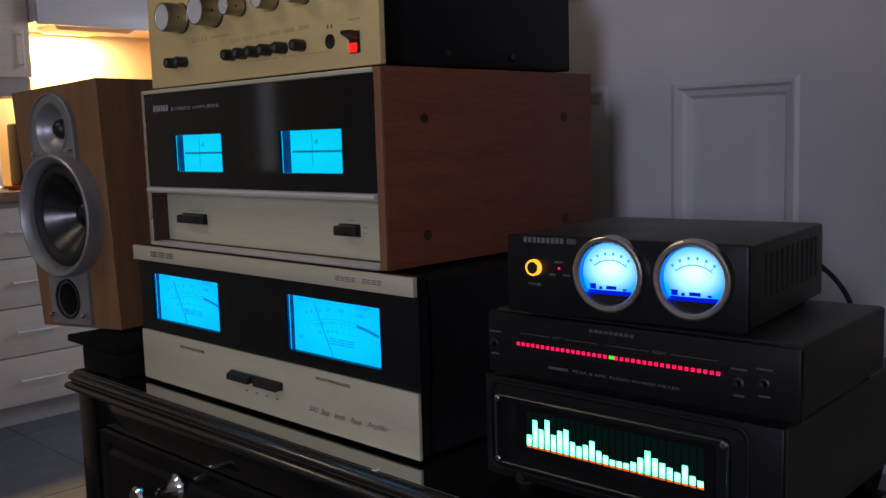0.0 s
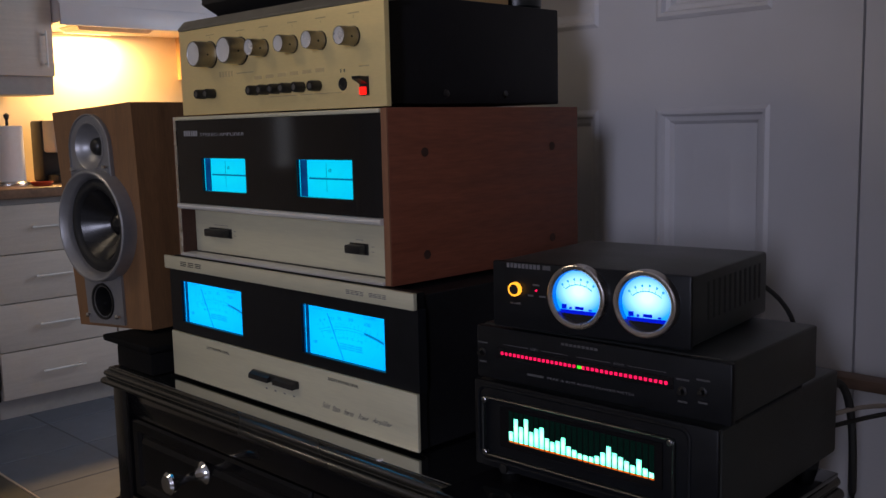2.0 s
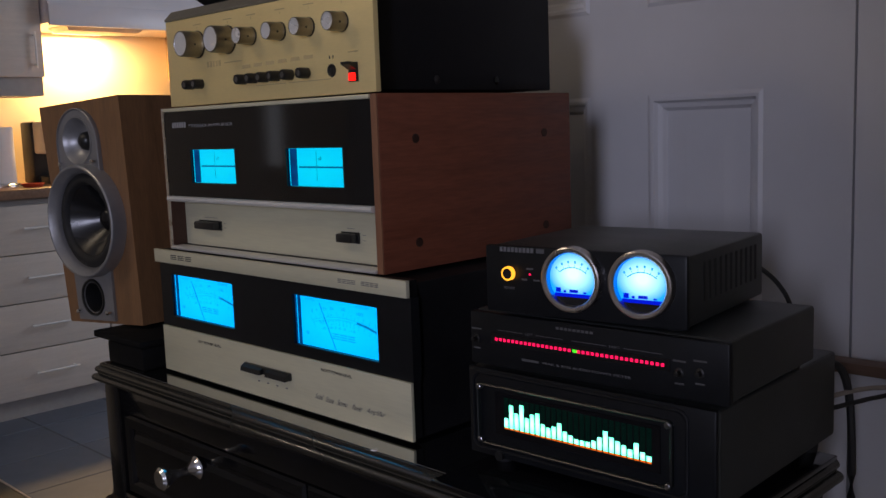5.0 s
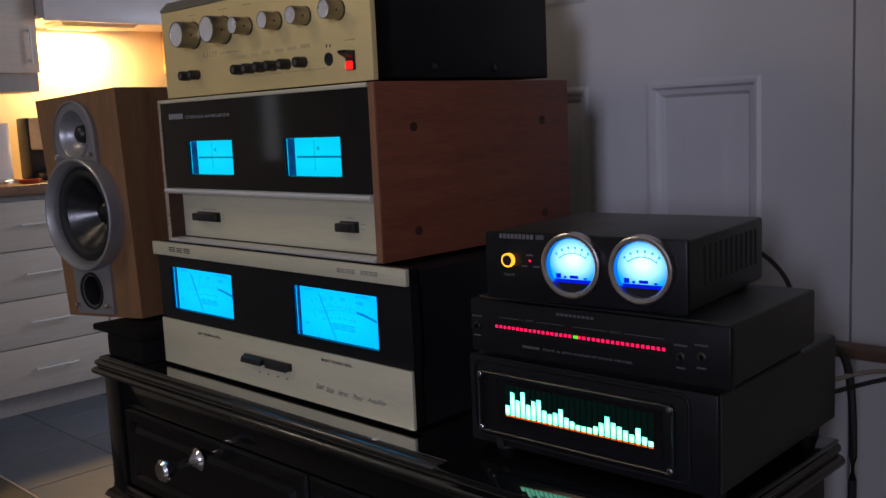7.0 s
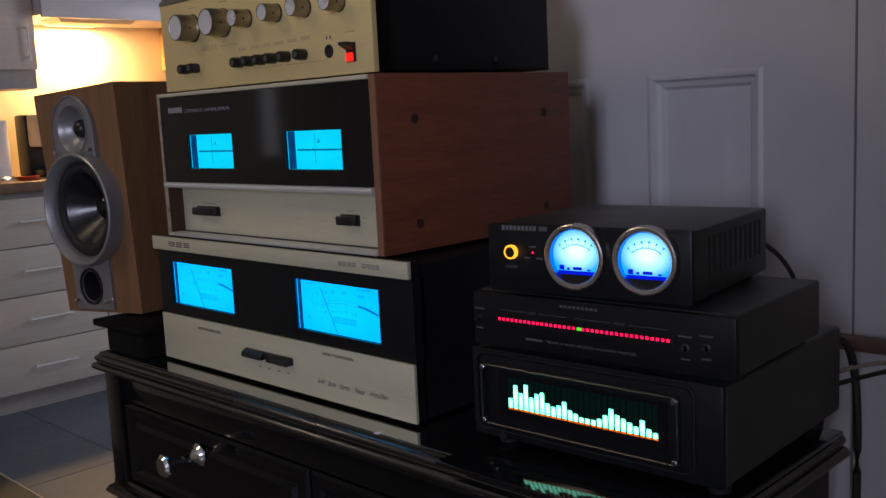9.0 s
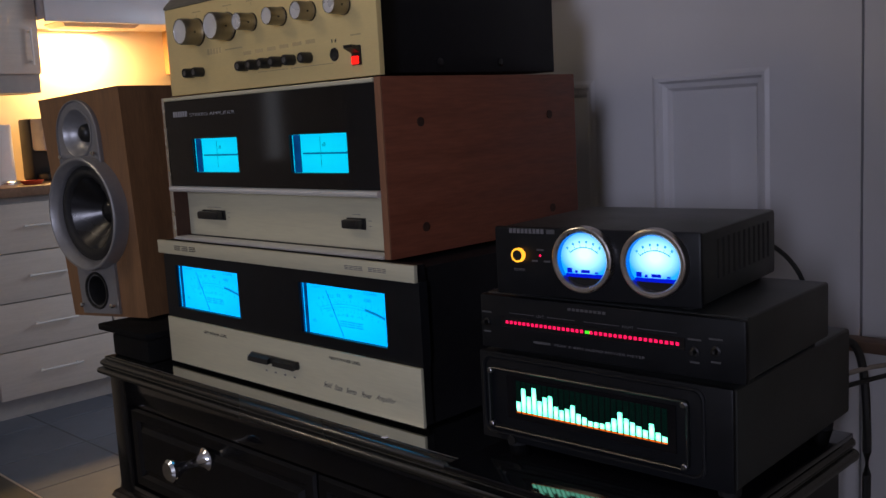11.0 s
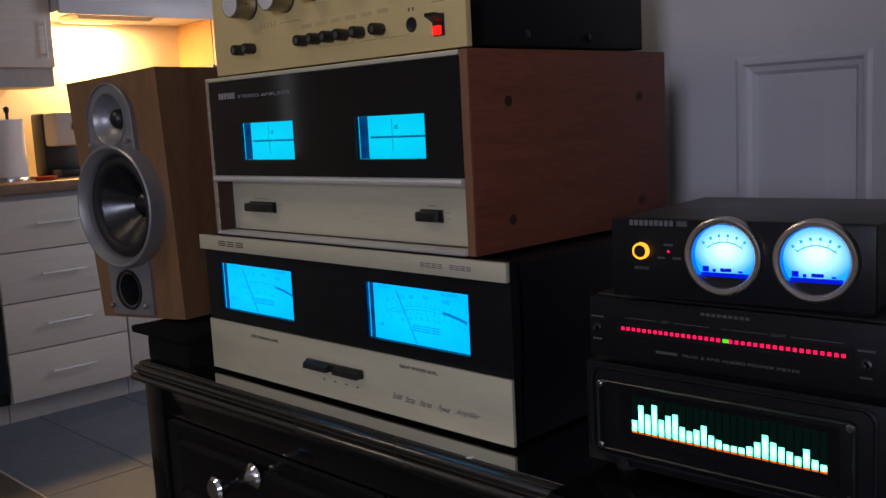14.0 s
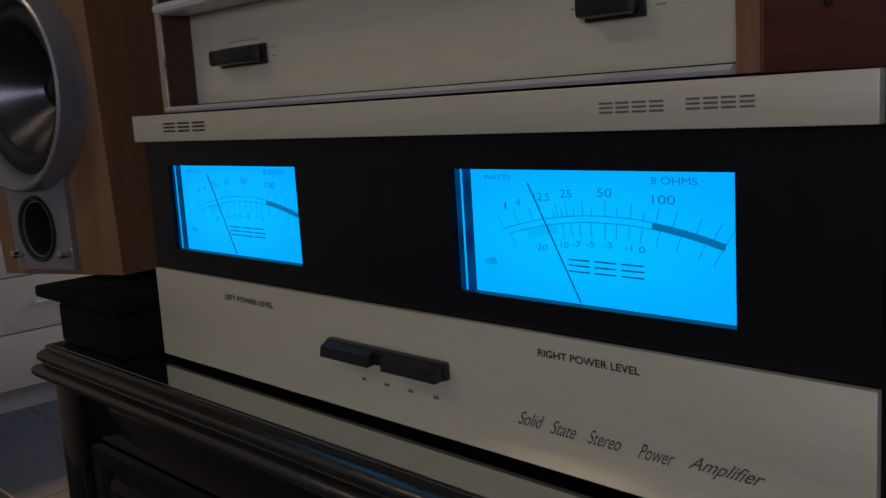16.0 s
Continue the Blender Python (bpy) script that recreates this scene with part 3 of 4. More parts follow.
def power_meter(x0, x1, z0, z1):
    y = SY + 0.0062
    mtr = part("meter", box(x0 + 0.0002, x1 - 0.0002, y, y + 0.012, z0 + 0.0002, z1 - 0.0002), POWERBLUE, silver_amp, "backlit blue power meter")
    # casing side with its dim glow and one bright glint painted as strips
    part("casing_edge", box(x0 + 0.0003, x0 + 0.0085, y - 0.0012, y - 0.0001, z0 + 0.0003, z1 - 0.0003), BANDBLUE, mtr, "dark blue meter casing edge")
    part("casing_glint", box(x0 + 0.0040, x0 + 0.0046, y - 0.0018, y - 0.0013, z0 + 0.0003, z1 - 0.0003), POWERBLUE, mtr)
    p = y - 0.0002
    w = x1 - x0
    ox = x0 - 0.0055

    def px(f):
        return ox + f * w * 0.955

    words("WATTS", px(0.171), px(0.288), z1 - 0.0036, 0.0022, p, SCALEINK, mtr)
    words("8 OHMS", px(0.816), px(0.964), z1 - 0.0036, 0.0026, p, SCALEINK, mtr)
    words("dB", px(0.161), px(0.212), z1 - 0.038, 0.0027, p, SCALEINK, mtr)
    r = 0.172
    cx, cz = px(0.651), z1 - 0.0172 - r

    def ang(f):
        return math.degrees(math.asin((f - 0.568) * w * 0.955 / r))

    def at(deg, rr):
        a = radians(deg)
        return cx + rr * math.sin(a), cz + rr * math.cos(a)

    bm = bmesh.new()

    def arc(r0, r1, a0, a1):
        n = 28
        ring = [[bm.verts.new((q[0], p, q[1])) for q in (at(a0 + (a1 - a0) * i / n, r0), at(a0 + (a1 - a0) * i / n, r1))] for i in range(n + 1)]
        for u, v in zip(ring, ring[1:]):
            bm.faces.new((u[0], v[0], v[1], u[1]))

    def tick(f, r0, r1, th=0.00016):
        u, v = at(ang(f), r0)
        lean = (f - 0.55) * 1.5
        d = r1 - r0
        q = [(u - th, v), (u + th, v), (u + th + lean * d, v + d), (u - th + lean * d, v + d)]
        bm.faces.new([bm.verts.new((a, p, b)) for a, b in q])

    a0, a1, a2 = ang(0.168), ang(0.734), ang(0.964)
    arc(r, r + 0.0003, a0, a1)
    arc(r - 0.0025, r - 0.0022, a0 + 0.3, a1)
    for f in (0.168, 0.233, 0.295, 0.334, 0.380, 0.395, 0.413, 0.431, 0.459, 0.492, 0.524, 0.572, 0.614, 0.660, 0.704, 0.746, 0.801, 0.873, 0.927, 0.964):
        tick(f, r, r + (0.0034 if f in (0.380, 0.413, 0.459, 0.524, 0.614, 0.704) else 0.0056))
    for f in (0.190, 0.407, 0.442, 0.476, 0.519, 0.572, 0.614, 0.660, 0.704, 0.762, 0.831, 0.907, 0.958):
        tick(f, r - 0.0025, r - 0.0080)
    for k in range(14):
        tick(0.264 + k * 0.0088, r - 0.0026, r - 0.0058, 0.00013)
    part("scale", bm, SCALEINK, mtr)
    bm = bmesh.new()
    arc(r - 0.0024, r + 0.0002, a1, a2)
    part("over_range_band", bm, BANDINK, mtr)
    for t, f, hh, ww in (("1", 0.198, 0.0028, 0.0011), ("4", 0.251, 0.0028, 0.0022), ("12.5", 0.344, 0.0030, 0.0078), ("25", 0.435, 0.0031, 0.0056), ("50", 0.572, 0.0032, 0.0064), ("100", 0.763, 0.0032, 0.0092)):
        u, v = at(ang(f), r + 0.0088)
        words(t, u - ww / 2, u + ww / 2, v, hh, p, SCALEINK, mtr, "number")
    for t, f, ww in (("-20", 0.305, 0.0066), ("-10", 0.397, 0.006), ("-7", 0.456, 0.0042), ("-5", 0.511, 0.0042), ("-3", 0.578, 0.0042), ("-1", 0.657, 0.0033), ("0", 0.706, 0.0026)):
        u, v = at(ang(f), r - 0.0104)
        words(t, u - ww / 2, u + ww / 2, v, 0.0023, p, SCALEINK, mtr, "number")
    u0, v0 = px(0.478) + 0.0045, z1 - 0.0365
    marks = []
    for k in range(3):
        a = u0 + k * 0.0120
        marks += [(a, a + 0.0096, v0 + 0.0020, v0 + 0.0025), (a, a + 0.0096, v0 - 0.0002, v0 + 0.0003), (a, a + 0.0096, v0 - 0.0025, v0 - 0.0020)]
    strips(marks, p, BLUEINK, mtr, "emblem")
    needle = ((x0 + 0.0640, z0 + 0.001), (x0 + 0.0400, z1 - 0.0055))
    nb = bmesh.new()
    (ax, az), (bx, bz) = needle
    d = Vector((bx - ax, 0, bz - az)).normalized().cross(Vector((0, 1, 0))) * 0.00020
    q = [Vector((ax, p - 0.0012, az)), Vector((bx, p - 0.0012, bz))]
    nb.faces.new([nb.verts.new(c) for c in (q[0] - d, q[0] + d, q[1] + d, q[1] - d)])
    ex = bmesh.ops.extrude_face_region(nb, geom=nb.faces[:])
    bmesh.ops.translate(nb, vec=(0, 0.0004, 0), verts=[v for v in ex["geom"] if isinstance(v, bmesh.types.BMVert)])
    part("needle", nb, NEEDLE, mtr)


power_meter(*WIN[0])
power_meter(*WIN[1])


def emblem(x0, x1, z, h, y, material, parent, n, solid=False):
    """A brand mark, drawn as plain blocks, or of three strokes each."""
    w = (x1 - x0) / n
    rects = []
    for k in range(n):
        a, b = x0 + w * k, x0 + w * (k + 0.8)
        if solid:
            rects.append((a, x0 + w * (k + 0.72), z - h * 0.5, z + h * 0.5))
            continue
        rects += [(a, b, z + h * 0.32, z + h * 0.5), (a, b, z - h * 0.09, z + h * 0.09), (a, b, z - h * 0.5, z - h * 0.32)]
    strips(rects, y, material, parent, "emblem")


emblem(-0.832, -0.783, 0.9445, 0.0052, SY - 0.004, INK, silver_amp, 3)
emblem(-0.522, -0.495, 0.9444, 0.0038, SY - 0.004, GREYINK, silver_amp, 4)
emblem(-0.488, -0.463, 0.9446, 0.0038, SY - 0.004, GREYINK, silver_amp, 4)
words("LEFT POWER LEVEL", -0.786, -0.738, 0.8494, 0.0030, SY - 0.0023, INK, silver_amp, bold=0.015)
words("RIGHT POWER LEVEL", -0.557, -0.510, 0.8518, 0.0030, SY - 0.0023, INK, silver_amp, bold=0.015)
for text, a, b, up in (("Solid", -0.5690, -0.5550, 0.0006), ("State", -0.5525, -0.5395, 0.0), ("Stereo", -0.5345, -0.5190, 0.0), ("Power", -0.5120, -0.4965, -0.0004), ("Amplifier", -0.4915, -0.4630, -0.0004)):
    words(text, a, b, 0.8228 + up, 0.0066 if text == "Amplifier" else 0.0058, SY - 0.0023, DIMINK, silver_amp, slant=0.75)
strips([(-0.668 + 0.0165 * k, -0.665 + 0.0165 * k, 0.8215, 0.8228) for k in range(4)], SY - 0.002, GREYINK, silver_amp)
sw = part("rocker_switch", box(-0.690, -0.607, SY - 0.006, SY - 0.0015, 0.8315, 0.8400, 0.0015), BLACKPLASTIC, silver_amp, "twin black rocker switch")
for a, b in ((-0.689, -0.653), (-0.644, -0.608)):
    part("lever", loops([[(x, SY - 0.005, 0.8323), (x, SY - 0.0105, 0.8317), (x, SY - 0.0095, 0.8367), (x, SY - 0.005, 0.8393)] for x in (a, b)], True, True), BLACKPLASTIC, sw)

# ---- wood-cased amplifier with two cyan meters ----
walnut_amp = thing("stereo_amplifier", (-0.66, 0.61, 0.952), "walnut-cased amplifier with black glass and cyan meters", "amplifier", "stacked amplifiers")
AX0, AX1, AY = -0.8535, -0.4675, 0.466
part("side_panel", box(AX1 - 0.0088, AX1, AY, 0.748, 0.9525, 1.1175, 0.001), WALNUT, walnut_amp, "walnut veneer side panel")
part("front_edge", box(AX1 - 0.0086, AX1 - 0.0005, AY - 0.0015, AY - 0.0002, 0.953, 1.117), WALNUTEDGE, walnut_amp)
part("side_panel", box(AX0, AX0 + 0.010, AY, 0.748, 0.9525, 1.1175, 0.001), WALNUT, walnut_amp, "walnut veneer side panel")
part("front_edge", box(AX0 + 0.0045, AX0 + 0.0098, AY - 0.0015, AY - 0.0002, 0.953, 1.117), BRUSHED, walnut_amp, "pale aluminium edge strip")
# dark strip laid over the left panel's inner face in the recess
part("recess_strip", box(AX0 + 0.0102, AX0 + 0.0110, AY + 0.0003, AY + 0.0178, 0.9568, 1.0088), KNOT, walnut_amp, "dark strip over the inner face of the side panel")
part("case_top", box(AX0 + 0.0102, AX1 - 0.0090, AY + 0.01, 0.748, 1.1075, 1.1172), WALNUT, walnut_amp)
part("case_back", box(AX0 + 0.0102, AX1 - 0.0090, 0.70, 0.747, 0.955, 1.107), BLACKMETAL, walnut_amp)
part("case_bottom", box(AX0 + 0.0102, AX1 - 0.0090, AY + 0.012, 0.70, 0.9525, 0.957), BLACKMETAL, walnut_amp)
FX0, FX1 = AX0 + 0.0104, AX1 - 0.0092
DW = [(-0.7905, -0.7010, 1.0318, 1.0692), (-0.6085, -0.5195, 1.0315, 1.0692)]
part("glass_panel", plate(FX0, FX1, 1.0160, 1.1125, AY - 0.001, AY + 0.004, DW), BLACKGLASS, walnut_amp, "glossy black glass panel")
part("backing", box(FX0, FX1, AY + 0.028, AY + 0.032, 0.958, 1.107), BLACKMETAL, walnut_amp)
part("top_trim", box(FX0, FX1, AY - 0.003, AY + 0.006, 1.1128, 1.1170, 0.001), SILVER, walnut_amp)
part("sill", extrude_x([(AY + 0.02, 1.0092), (AY - 0.003, 1.0092), (AY - 0.005, 1.0104), (AY - 0.0058, 1.0124), (AY - 0.005, 1.0144), (AY - 0.003, 1.0155), (AY + 0.02, 1.0155)], FX0, FX1), TRIM, walnut_amp, "white bright sill trim")
part("lower_panel", box(FX0, FX1, AY + 0.018, AY + 0.022, 0.956, 1.0089), SILVER, walnut_amp, "plain silver panel")
part("bottom_trim", extrude_x([(AY + 0.017, 0.9530), (AY - 0.004, 0.9530), (AY - 0.005, 0.9545), (AY - 0.002, 0.9562), (AY + 0.017, 0.9566)], FX0, FX1), TRIM, walnut_amp)
for zz, yy in ((1.0755, 0.511), (0.978, 0.511), (0.976, 0.702), (1.0755, 0.702)):
    part("screw_plug", lathe([(0, -0.002), (0.0048, -0.002), (0.0044, 0.0006), (0, 0.0004)], (AX1, yy, zz), "x", 20), KNOT, walnut_amp, "dark sunk screw plug")


def level_meter(x0, x1, z0, z1):
    y = AY + 0.0032
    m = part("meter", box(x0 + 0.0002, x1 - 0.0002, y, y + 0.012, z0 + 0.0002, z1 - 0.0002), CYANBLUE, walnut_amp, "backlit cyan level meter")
    # casing side: glow and a thin bright glint are painted on as strips
    part("casing_edge", box(x0 + 0.0003, x0 + 0.0128, y - 0.0012, y - 0.0001, z0 + 0.0003, z1 - 0.0003), BANDBLUE, m, "dark blue meter casing edge")
    part("casing_glint", box(x0 + 0.0022, x0 + 0.0027, y - 0.0018, y - 0.0013, z0 + 0.0003, z1 - 0.0003), CYANBLUE, m)
    p = y - 0.0002
    fx = x0 + 0.009
    zc = (z0 + z1) / 2
    rects = [(fx + 0.007, x1, zc - 0.0008, zc + 0.0008)]
    for k in range(10):
        rects.append((fx + 0.009 + k * 0.0072, fx + 0.0094 + k * 0.0072, zc + 0.0008, zc + 0.0014))
    strips(rects, p, BLUEINK, m, "scale")
    words("dB", fx + 0.038, fx + 0.043, zc + 0.0085, 0.0036, p, BLUEINK, m)
    part("needle", box(fx + 0.0372, fx + 0.0375, p - 0.002, p - 0.0017, z0 + 0.006, z1 - 0.003), NEEDLE, m)


level_meter(*DW[0])
level_meter(*DW[1])
emblem(-0.826, -0.795, 1.0975, 0.0062, AY - 0.001, MIDINK, walnut_amp, 6, True)
words("STEREO AMPLIFIER", -0.790, -0.700, 1.0960, 0.0034, AY - 0.0014, WHITEINK, walnut_amp)
for a, b, n in ((-0.810, -0.764, 2), (-0.5485, -0.5215, 1)):
    s = part("slide_switch", box(a, b, AY + 0.016, AY + 0.0178, 0.9760, 0.9870, 0.0004), BLACKPLASTIC, walnut_amp, "black slide switch")
    part("button", box(a + 0.002, b - 0.002, AY + 0.007, AY + 0.0158, 0.9772, 0.9858, 0.0015), BLACKPLASTIC, s)
    strips([(a + 0.008, b - 0.008, 0.9898, 0.9904), (b + 0.004, b + 0.008, 0.9842, 0.9848), (b + 0.004, b + 0.008, 0.9792, 0.9798), (a - 0.008, a - 0.004, 0.9815, 0.9821)], AY + 0.018, SOFTINK, walnut_amp)

# ---- champagne preamplifier ----
pat = thing("preamplifier", (-0.65, 0.61, 1.1176), "champagne-gold preamplifier with six silver knobs", "preamplifier", "stacked amplifiers")
PX0, PX1, PY = -0.8235, -0.4665, 0.464
part("cover", box(PX0 + 0.006, PX1 - 0.0195, PY + 0.006, 0.738, 1.121, 1.2235, 0.0015), BLACKMETAL, pat, "black textured steel cover")
part("front_panel", box(PX0, PX1, PY, PY + 0.006, 1.1185, 1.2137, 0.0005), GOLD, pat, "champagne-gold aluminium panel")
part("lip", extrude_x([(PY + 0.02, 1.2140), (PY - 0.001, 1.2140), (PY - 0.001, 1.2165), (PY + 0.008, 1.2255), (PY + 0.02, 1.2255)], PX0, PX1), GREYLIP, pat, "dark grey bevelled top lip")
for yy in (0.560, 0.648):
    part("screw", lathe([(0, -0.001), (0.004, -0.001), (0.004, 0.001), (0.002, 0.0022), (0, 0.0024)], (PX1 - 0.0195, yy, 1.131), "x", 20), TOGGLE, pat)
for x, r, d in ((-0.757, 0.0143, 0.0225), (-0.697, 0.0143, 0.0225), (-0.654, 0.0088, 0.0195), (-0.604, 0.0088, 0.0185), (-0.5585, 0.0088, 0.0185), (-0.509, 0.0090, 0.0185)):
    k = part("knob", lathe([(0, 0.0005), (r, 0.0005), (r, 0.003), (r * 0.97, 0.0035), (r * 0.97, d - 0.002), (r * 0.93, d), (r * 0.87, d)], (x, PY, 1.1838), "-y", 40), KNOBSIDE, pat, "brushed aluminium knob")
    part("cap", lathe([(r * 0.87, d - 0.0002), (r * 0.84, d - 0.0007), (r * 0.4, d - 0.0015), (0, d - 0.0017)], (x, PY, 1.1838), "-y", 40), SPUN, k, "spun bright metal cap")
    part("skirt", lathe([(r * 1.0, 0.0002), (r * 1.04, 0.0004), (r * 1.03, 0.0016), (r * 0.99, 0.0020)], (x, PY, 1.1838), "-y", 40), BLACKPLASTIC, k)
    part("set_screw", lathe([(0, 0), (0.0011, 0), (0.0011, 0.0003), (0, 0.0003)], (x + r * 0.97, PY - d * 0.55, 1.1825), "x", 10), INK, k)
    strips([(x - 0.008, x + 0.008, 1.2046, 1.2056), (x - 0.0002, x + 0.0002, 1.2005, 1.2030)], PY, BROWNINK, pat)
for x in (-0.773, -0.7545, -0.670, -0.651, -0.6315, -0.6125, -0.5905, -0.5645):
    b = part("push_button", lathe([(0, 0.0003), (0.0052, 0.0003), (0.0052, 0.0105), (0.0046, 0.012), (0.0030, 0.012)], (x, PY, 1.1410), "-y", 20), BLACKPLASTIC, pat)
    part("button_cap", lathe([(0.0030, 0.0119), (0.0028, 0.0113), (0, 0.0113)], (x, PY, 1.1410), "-y", 20), DIMCHROME, b)
strips([(-0.674 + 0.021 * k, -0.660 + 0.021 * k, 1.1522 + 0.0004 * k, 1.1558 + 0.0004 * k) for k in range(6)] + [(-0.65, -0.60, 1.1330, 1.1338), (-0.595, -0.53, 1.1330, 1.1338)], PY, BROWNINK, pat)
emblem(-0.741, -0.713, 1.1610, 0.006, PY, BROWNINK, pat, 5, True)
strips([(-0.707, -0.675, 1.1600, 1.1612)], PY, BROWNINK, pat)
part("headphone_jack", lathe([(0, 0.0004), (0.0030, 0.0004), (0.0034, 0.0006), (0.0058, 0.001), (0.0062, 0.0002)], (-0.5275, PY, 1.1410), "-y", 24), BLACKPLASTIC, pat, "black headphone socket")
strips([(-0.5305, -0.5292, 1.1518, 1.1548), (-0.5255, -0.5242, 1.1518, 1.1548)], PY, INK, pat)
psw = part("power_switch", box(-0.5022, -0.4895, PY - 0.0015, PY - 0.0002, 1.1290, 1.1465, 0.0004), BLACKPLASTIC, pat)
part("lever", loops([[(x, PY - 0.0012, 1.1394), (x, PY - 0.0105, 1.1442), (x, PY - 0.0110, 1.1466), (x, PY - 0.0012, 1.1460)] for x in (-0.5015, -0.4902)], True, True), BLACKPLASTIC, psw)
part("lamp", box(-0.5008, -0.4920, PY - 0.0034, PY - 0.0012, 1.1298, 1.1370, 0.0008), REDLAMP, psw, "lit red switch lens")
strips([(-0.503, -0.489, 1.1555, 1.1567)], PY, BROWNINK, pat)

# device on top of the preamplifier
topd = thing("tape_deck", (-0.68, 0.62, 1.2245), "dark grey device with a pale wooden end panel", "audio device")
part("base", loops([[(-0.80 + i, 0.482 + i, z), (-0.512 - i, 0.482 + i, z), (-0.512 - i, 0.67, z), (-0.80 + i, 0.67, z)] for i, z in ((0.014, 1.2248), (0.014, 1.229), (0.0, 1.243), (0.0, 1.262))], True, True), BLACKPLASTIC, topd)
part("body", box(-0.804, -0.514, 0.490, 0.67, 1.2622, 1.33, 0.003), GREYMETAL, topd)
part("end_panel", box(-0.5118, -0.500, 0.486, 0.672, 1.2246, 1.33, 0.002), ORANGEWOOD, topd, "pale wooden end panel")
single("glass_jar", lathe([(0, 0), (0.022, 0), (0.026, 0.004), (0.026, 0.07), (0.022, 0.078), (0.020, 0.078), (0.0235, 0.068), (0.0235, 0.006), (0, 0.004)], (-0.522, 0.712, 1.2236), "z", 32), ACRYLIC, "small dark glass jar on the black cover", "jar")

# ---- loudspeaker ----
spk = thing("loudspeaker", (-1.06, 0.56, 0.84), "cherry-wood bookshelf loudspeaker with silver woofer ring", "loudspeaker")
SW, SH, SD = 0.183, 0.297, 0.24
LEAN_Z = 8.0
spk.location = (-1.153, 0.449, 0.8425)
spk.rotation_euler = (0, 0, radians(LEAN_Z))


def spart(name, bm, material, parent=None, label="", smooth=25):
    for v in bm.verts:
        x, z = v.co.x, v.co.z
        v.co.x += 0.0165 * (1 - z / SH)
        v.co.z -= 0.05 * (SW - x)
        if name in ("front_board", "cabinet"):
            v.co.x += 0.018 * (1 - z / SH) * (1 - x / SW)
    ob = finish(name, bm, material, smooth)
    ob.parent = parent or spk
    return tagged(ob, label)


CX, TX, TZ, WZ, PZ = 0.096, 0.0875, 0.245, 0.139, 0.035


def holed(outer, holes, y0, y1, n=48):
    """A board that faces -y with round holes (x, z, radius) right through it."""
    bm = bmesh.new()
    for ring in [outer] + [[(cx + r * math.cos(2 * math.pi * k / n), cz + r * math.sin(2 * math.pi * k / n)) for k in range(n)] for cx, cz, r in holes]:
        vs = [bm.verts.new((x, y0, z)) for x, z in ring]
        for a, b in zip(vs, vs[1:] + vs[:1]):
            bm.edges.new((a, b))
    bmesh.ops.triangle_fill(bm, use_beauty=True, edges=bm.edges[:])
    ex = bmesh.ops.extrude_face_region(bm, geom=bm.faces[:])
    bmesh.ops.translate(bm, vec=(0, y1 - y0, 0), verts=[v for v in ex["geom"] if isinstance(v, bmesh.types.BMVert)])
    return bm


cuts = [(CX, WZ, 0.0632), (TX, TZ, 0.031), (TX - 0.006, PZ, 0.0290)]
spart("front_board", holed([(0.0, 0.0), (SW, 0.0), (SW, SH), (0.0, SH)], cuts, 0.0, 0.05), CHERRY, None, "cherry-coloured wood front", 20)
spart("cabinet", loops([[(x, y, z) for x, y in ((0, 0.0502), (SW, 0.0502), (SW - 0.004, SD), (0.004, SD))] for z in (0, SH)], True, True), CHERRY, None, "cherry-coloured wood cabinet", 20)
arch = [(TX + 0.047, WZ + 0.064), (TX + 0.047, 0.240)] + [(TX + 0.047 * math.cos(radians(a)), 0.242 + 0.047 * math.sin(radians(a))) for a in range(10, 171, 10)] + [(TX - 0.047, 0.240), (TX - 0.047, WZ + 0.064)]
spart("plate_rim", loops([[(TX + (x - TX) * q, y, 0.235 + (z - 0.235) * q) for x, z in arch] for q, y in ((1.0, -0.0038), (0.995, -0.0055), (0.965, -0.0062), (0.945, -0.0041))]), SPKSILVER, None, "", 30)
spart("tweeter_plate", holed(arch, [(TX, TZ, 0.0312)], -0.004, -0.0002), SPKSILVER, None, "silver-grey arched plastic plate", 20)
foot_plate = [(TX - 0.041, 0.004), (TX + 0.041, 0.004), (TX + 0.043, WZ - 0.064), (TX - 0.043, WZ - 0.064)]
spart("port_plate", holed(foot_plate, [(TX - 0.003, PZ, 0.0207)], -0.004, -0.0002), SPKSILVER, None, "silver-grey plastic plate", 20)
tw = spart("tweeter", lathe([(0.0335, 0.0042), (0.0330, 0.0052), (0.0312, 0.0054), (0.0300, 0.0046), (0.026, -0.001), (0.019, -0.008), (0.0135, -0.011), (0.0125, -0.011)], (TX, 0, TZ), "-y"), SPKSILVER, None, "silver horn tweeter", 40)
spart("dome", lathe([(0.0126, -0.0112), (0.011, -0.005), (0.006, -0.001), (0, 0.0)], (TX, 0, TZ), "-y"), BLACKPLASTIC, tw, smooth=60)
wf = spart("woofer", lathe([(0.0758, 0.0003), (0.0750, 0.0175), (0.0742, 0.0198), (0.0726, 0.0208), (0.0708, 0.0204), (0.0650, 0.0135), (0.0637, 0.0105), (0.0630, 0.006)], (CX, 0, WZ), "-y", 64), RING, None, "wide satin silver woofer ring", 28)
spart("surround", lathe([(0.0630, 0.006), (0.060, 0.007), (0.0555, 0.0100), (0.050, 0.0085), (0.0475, 0.003)], (CX, 0, WZ), "-y", 64), RUBBER, wf, smooth=60)
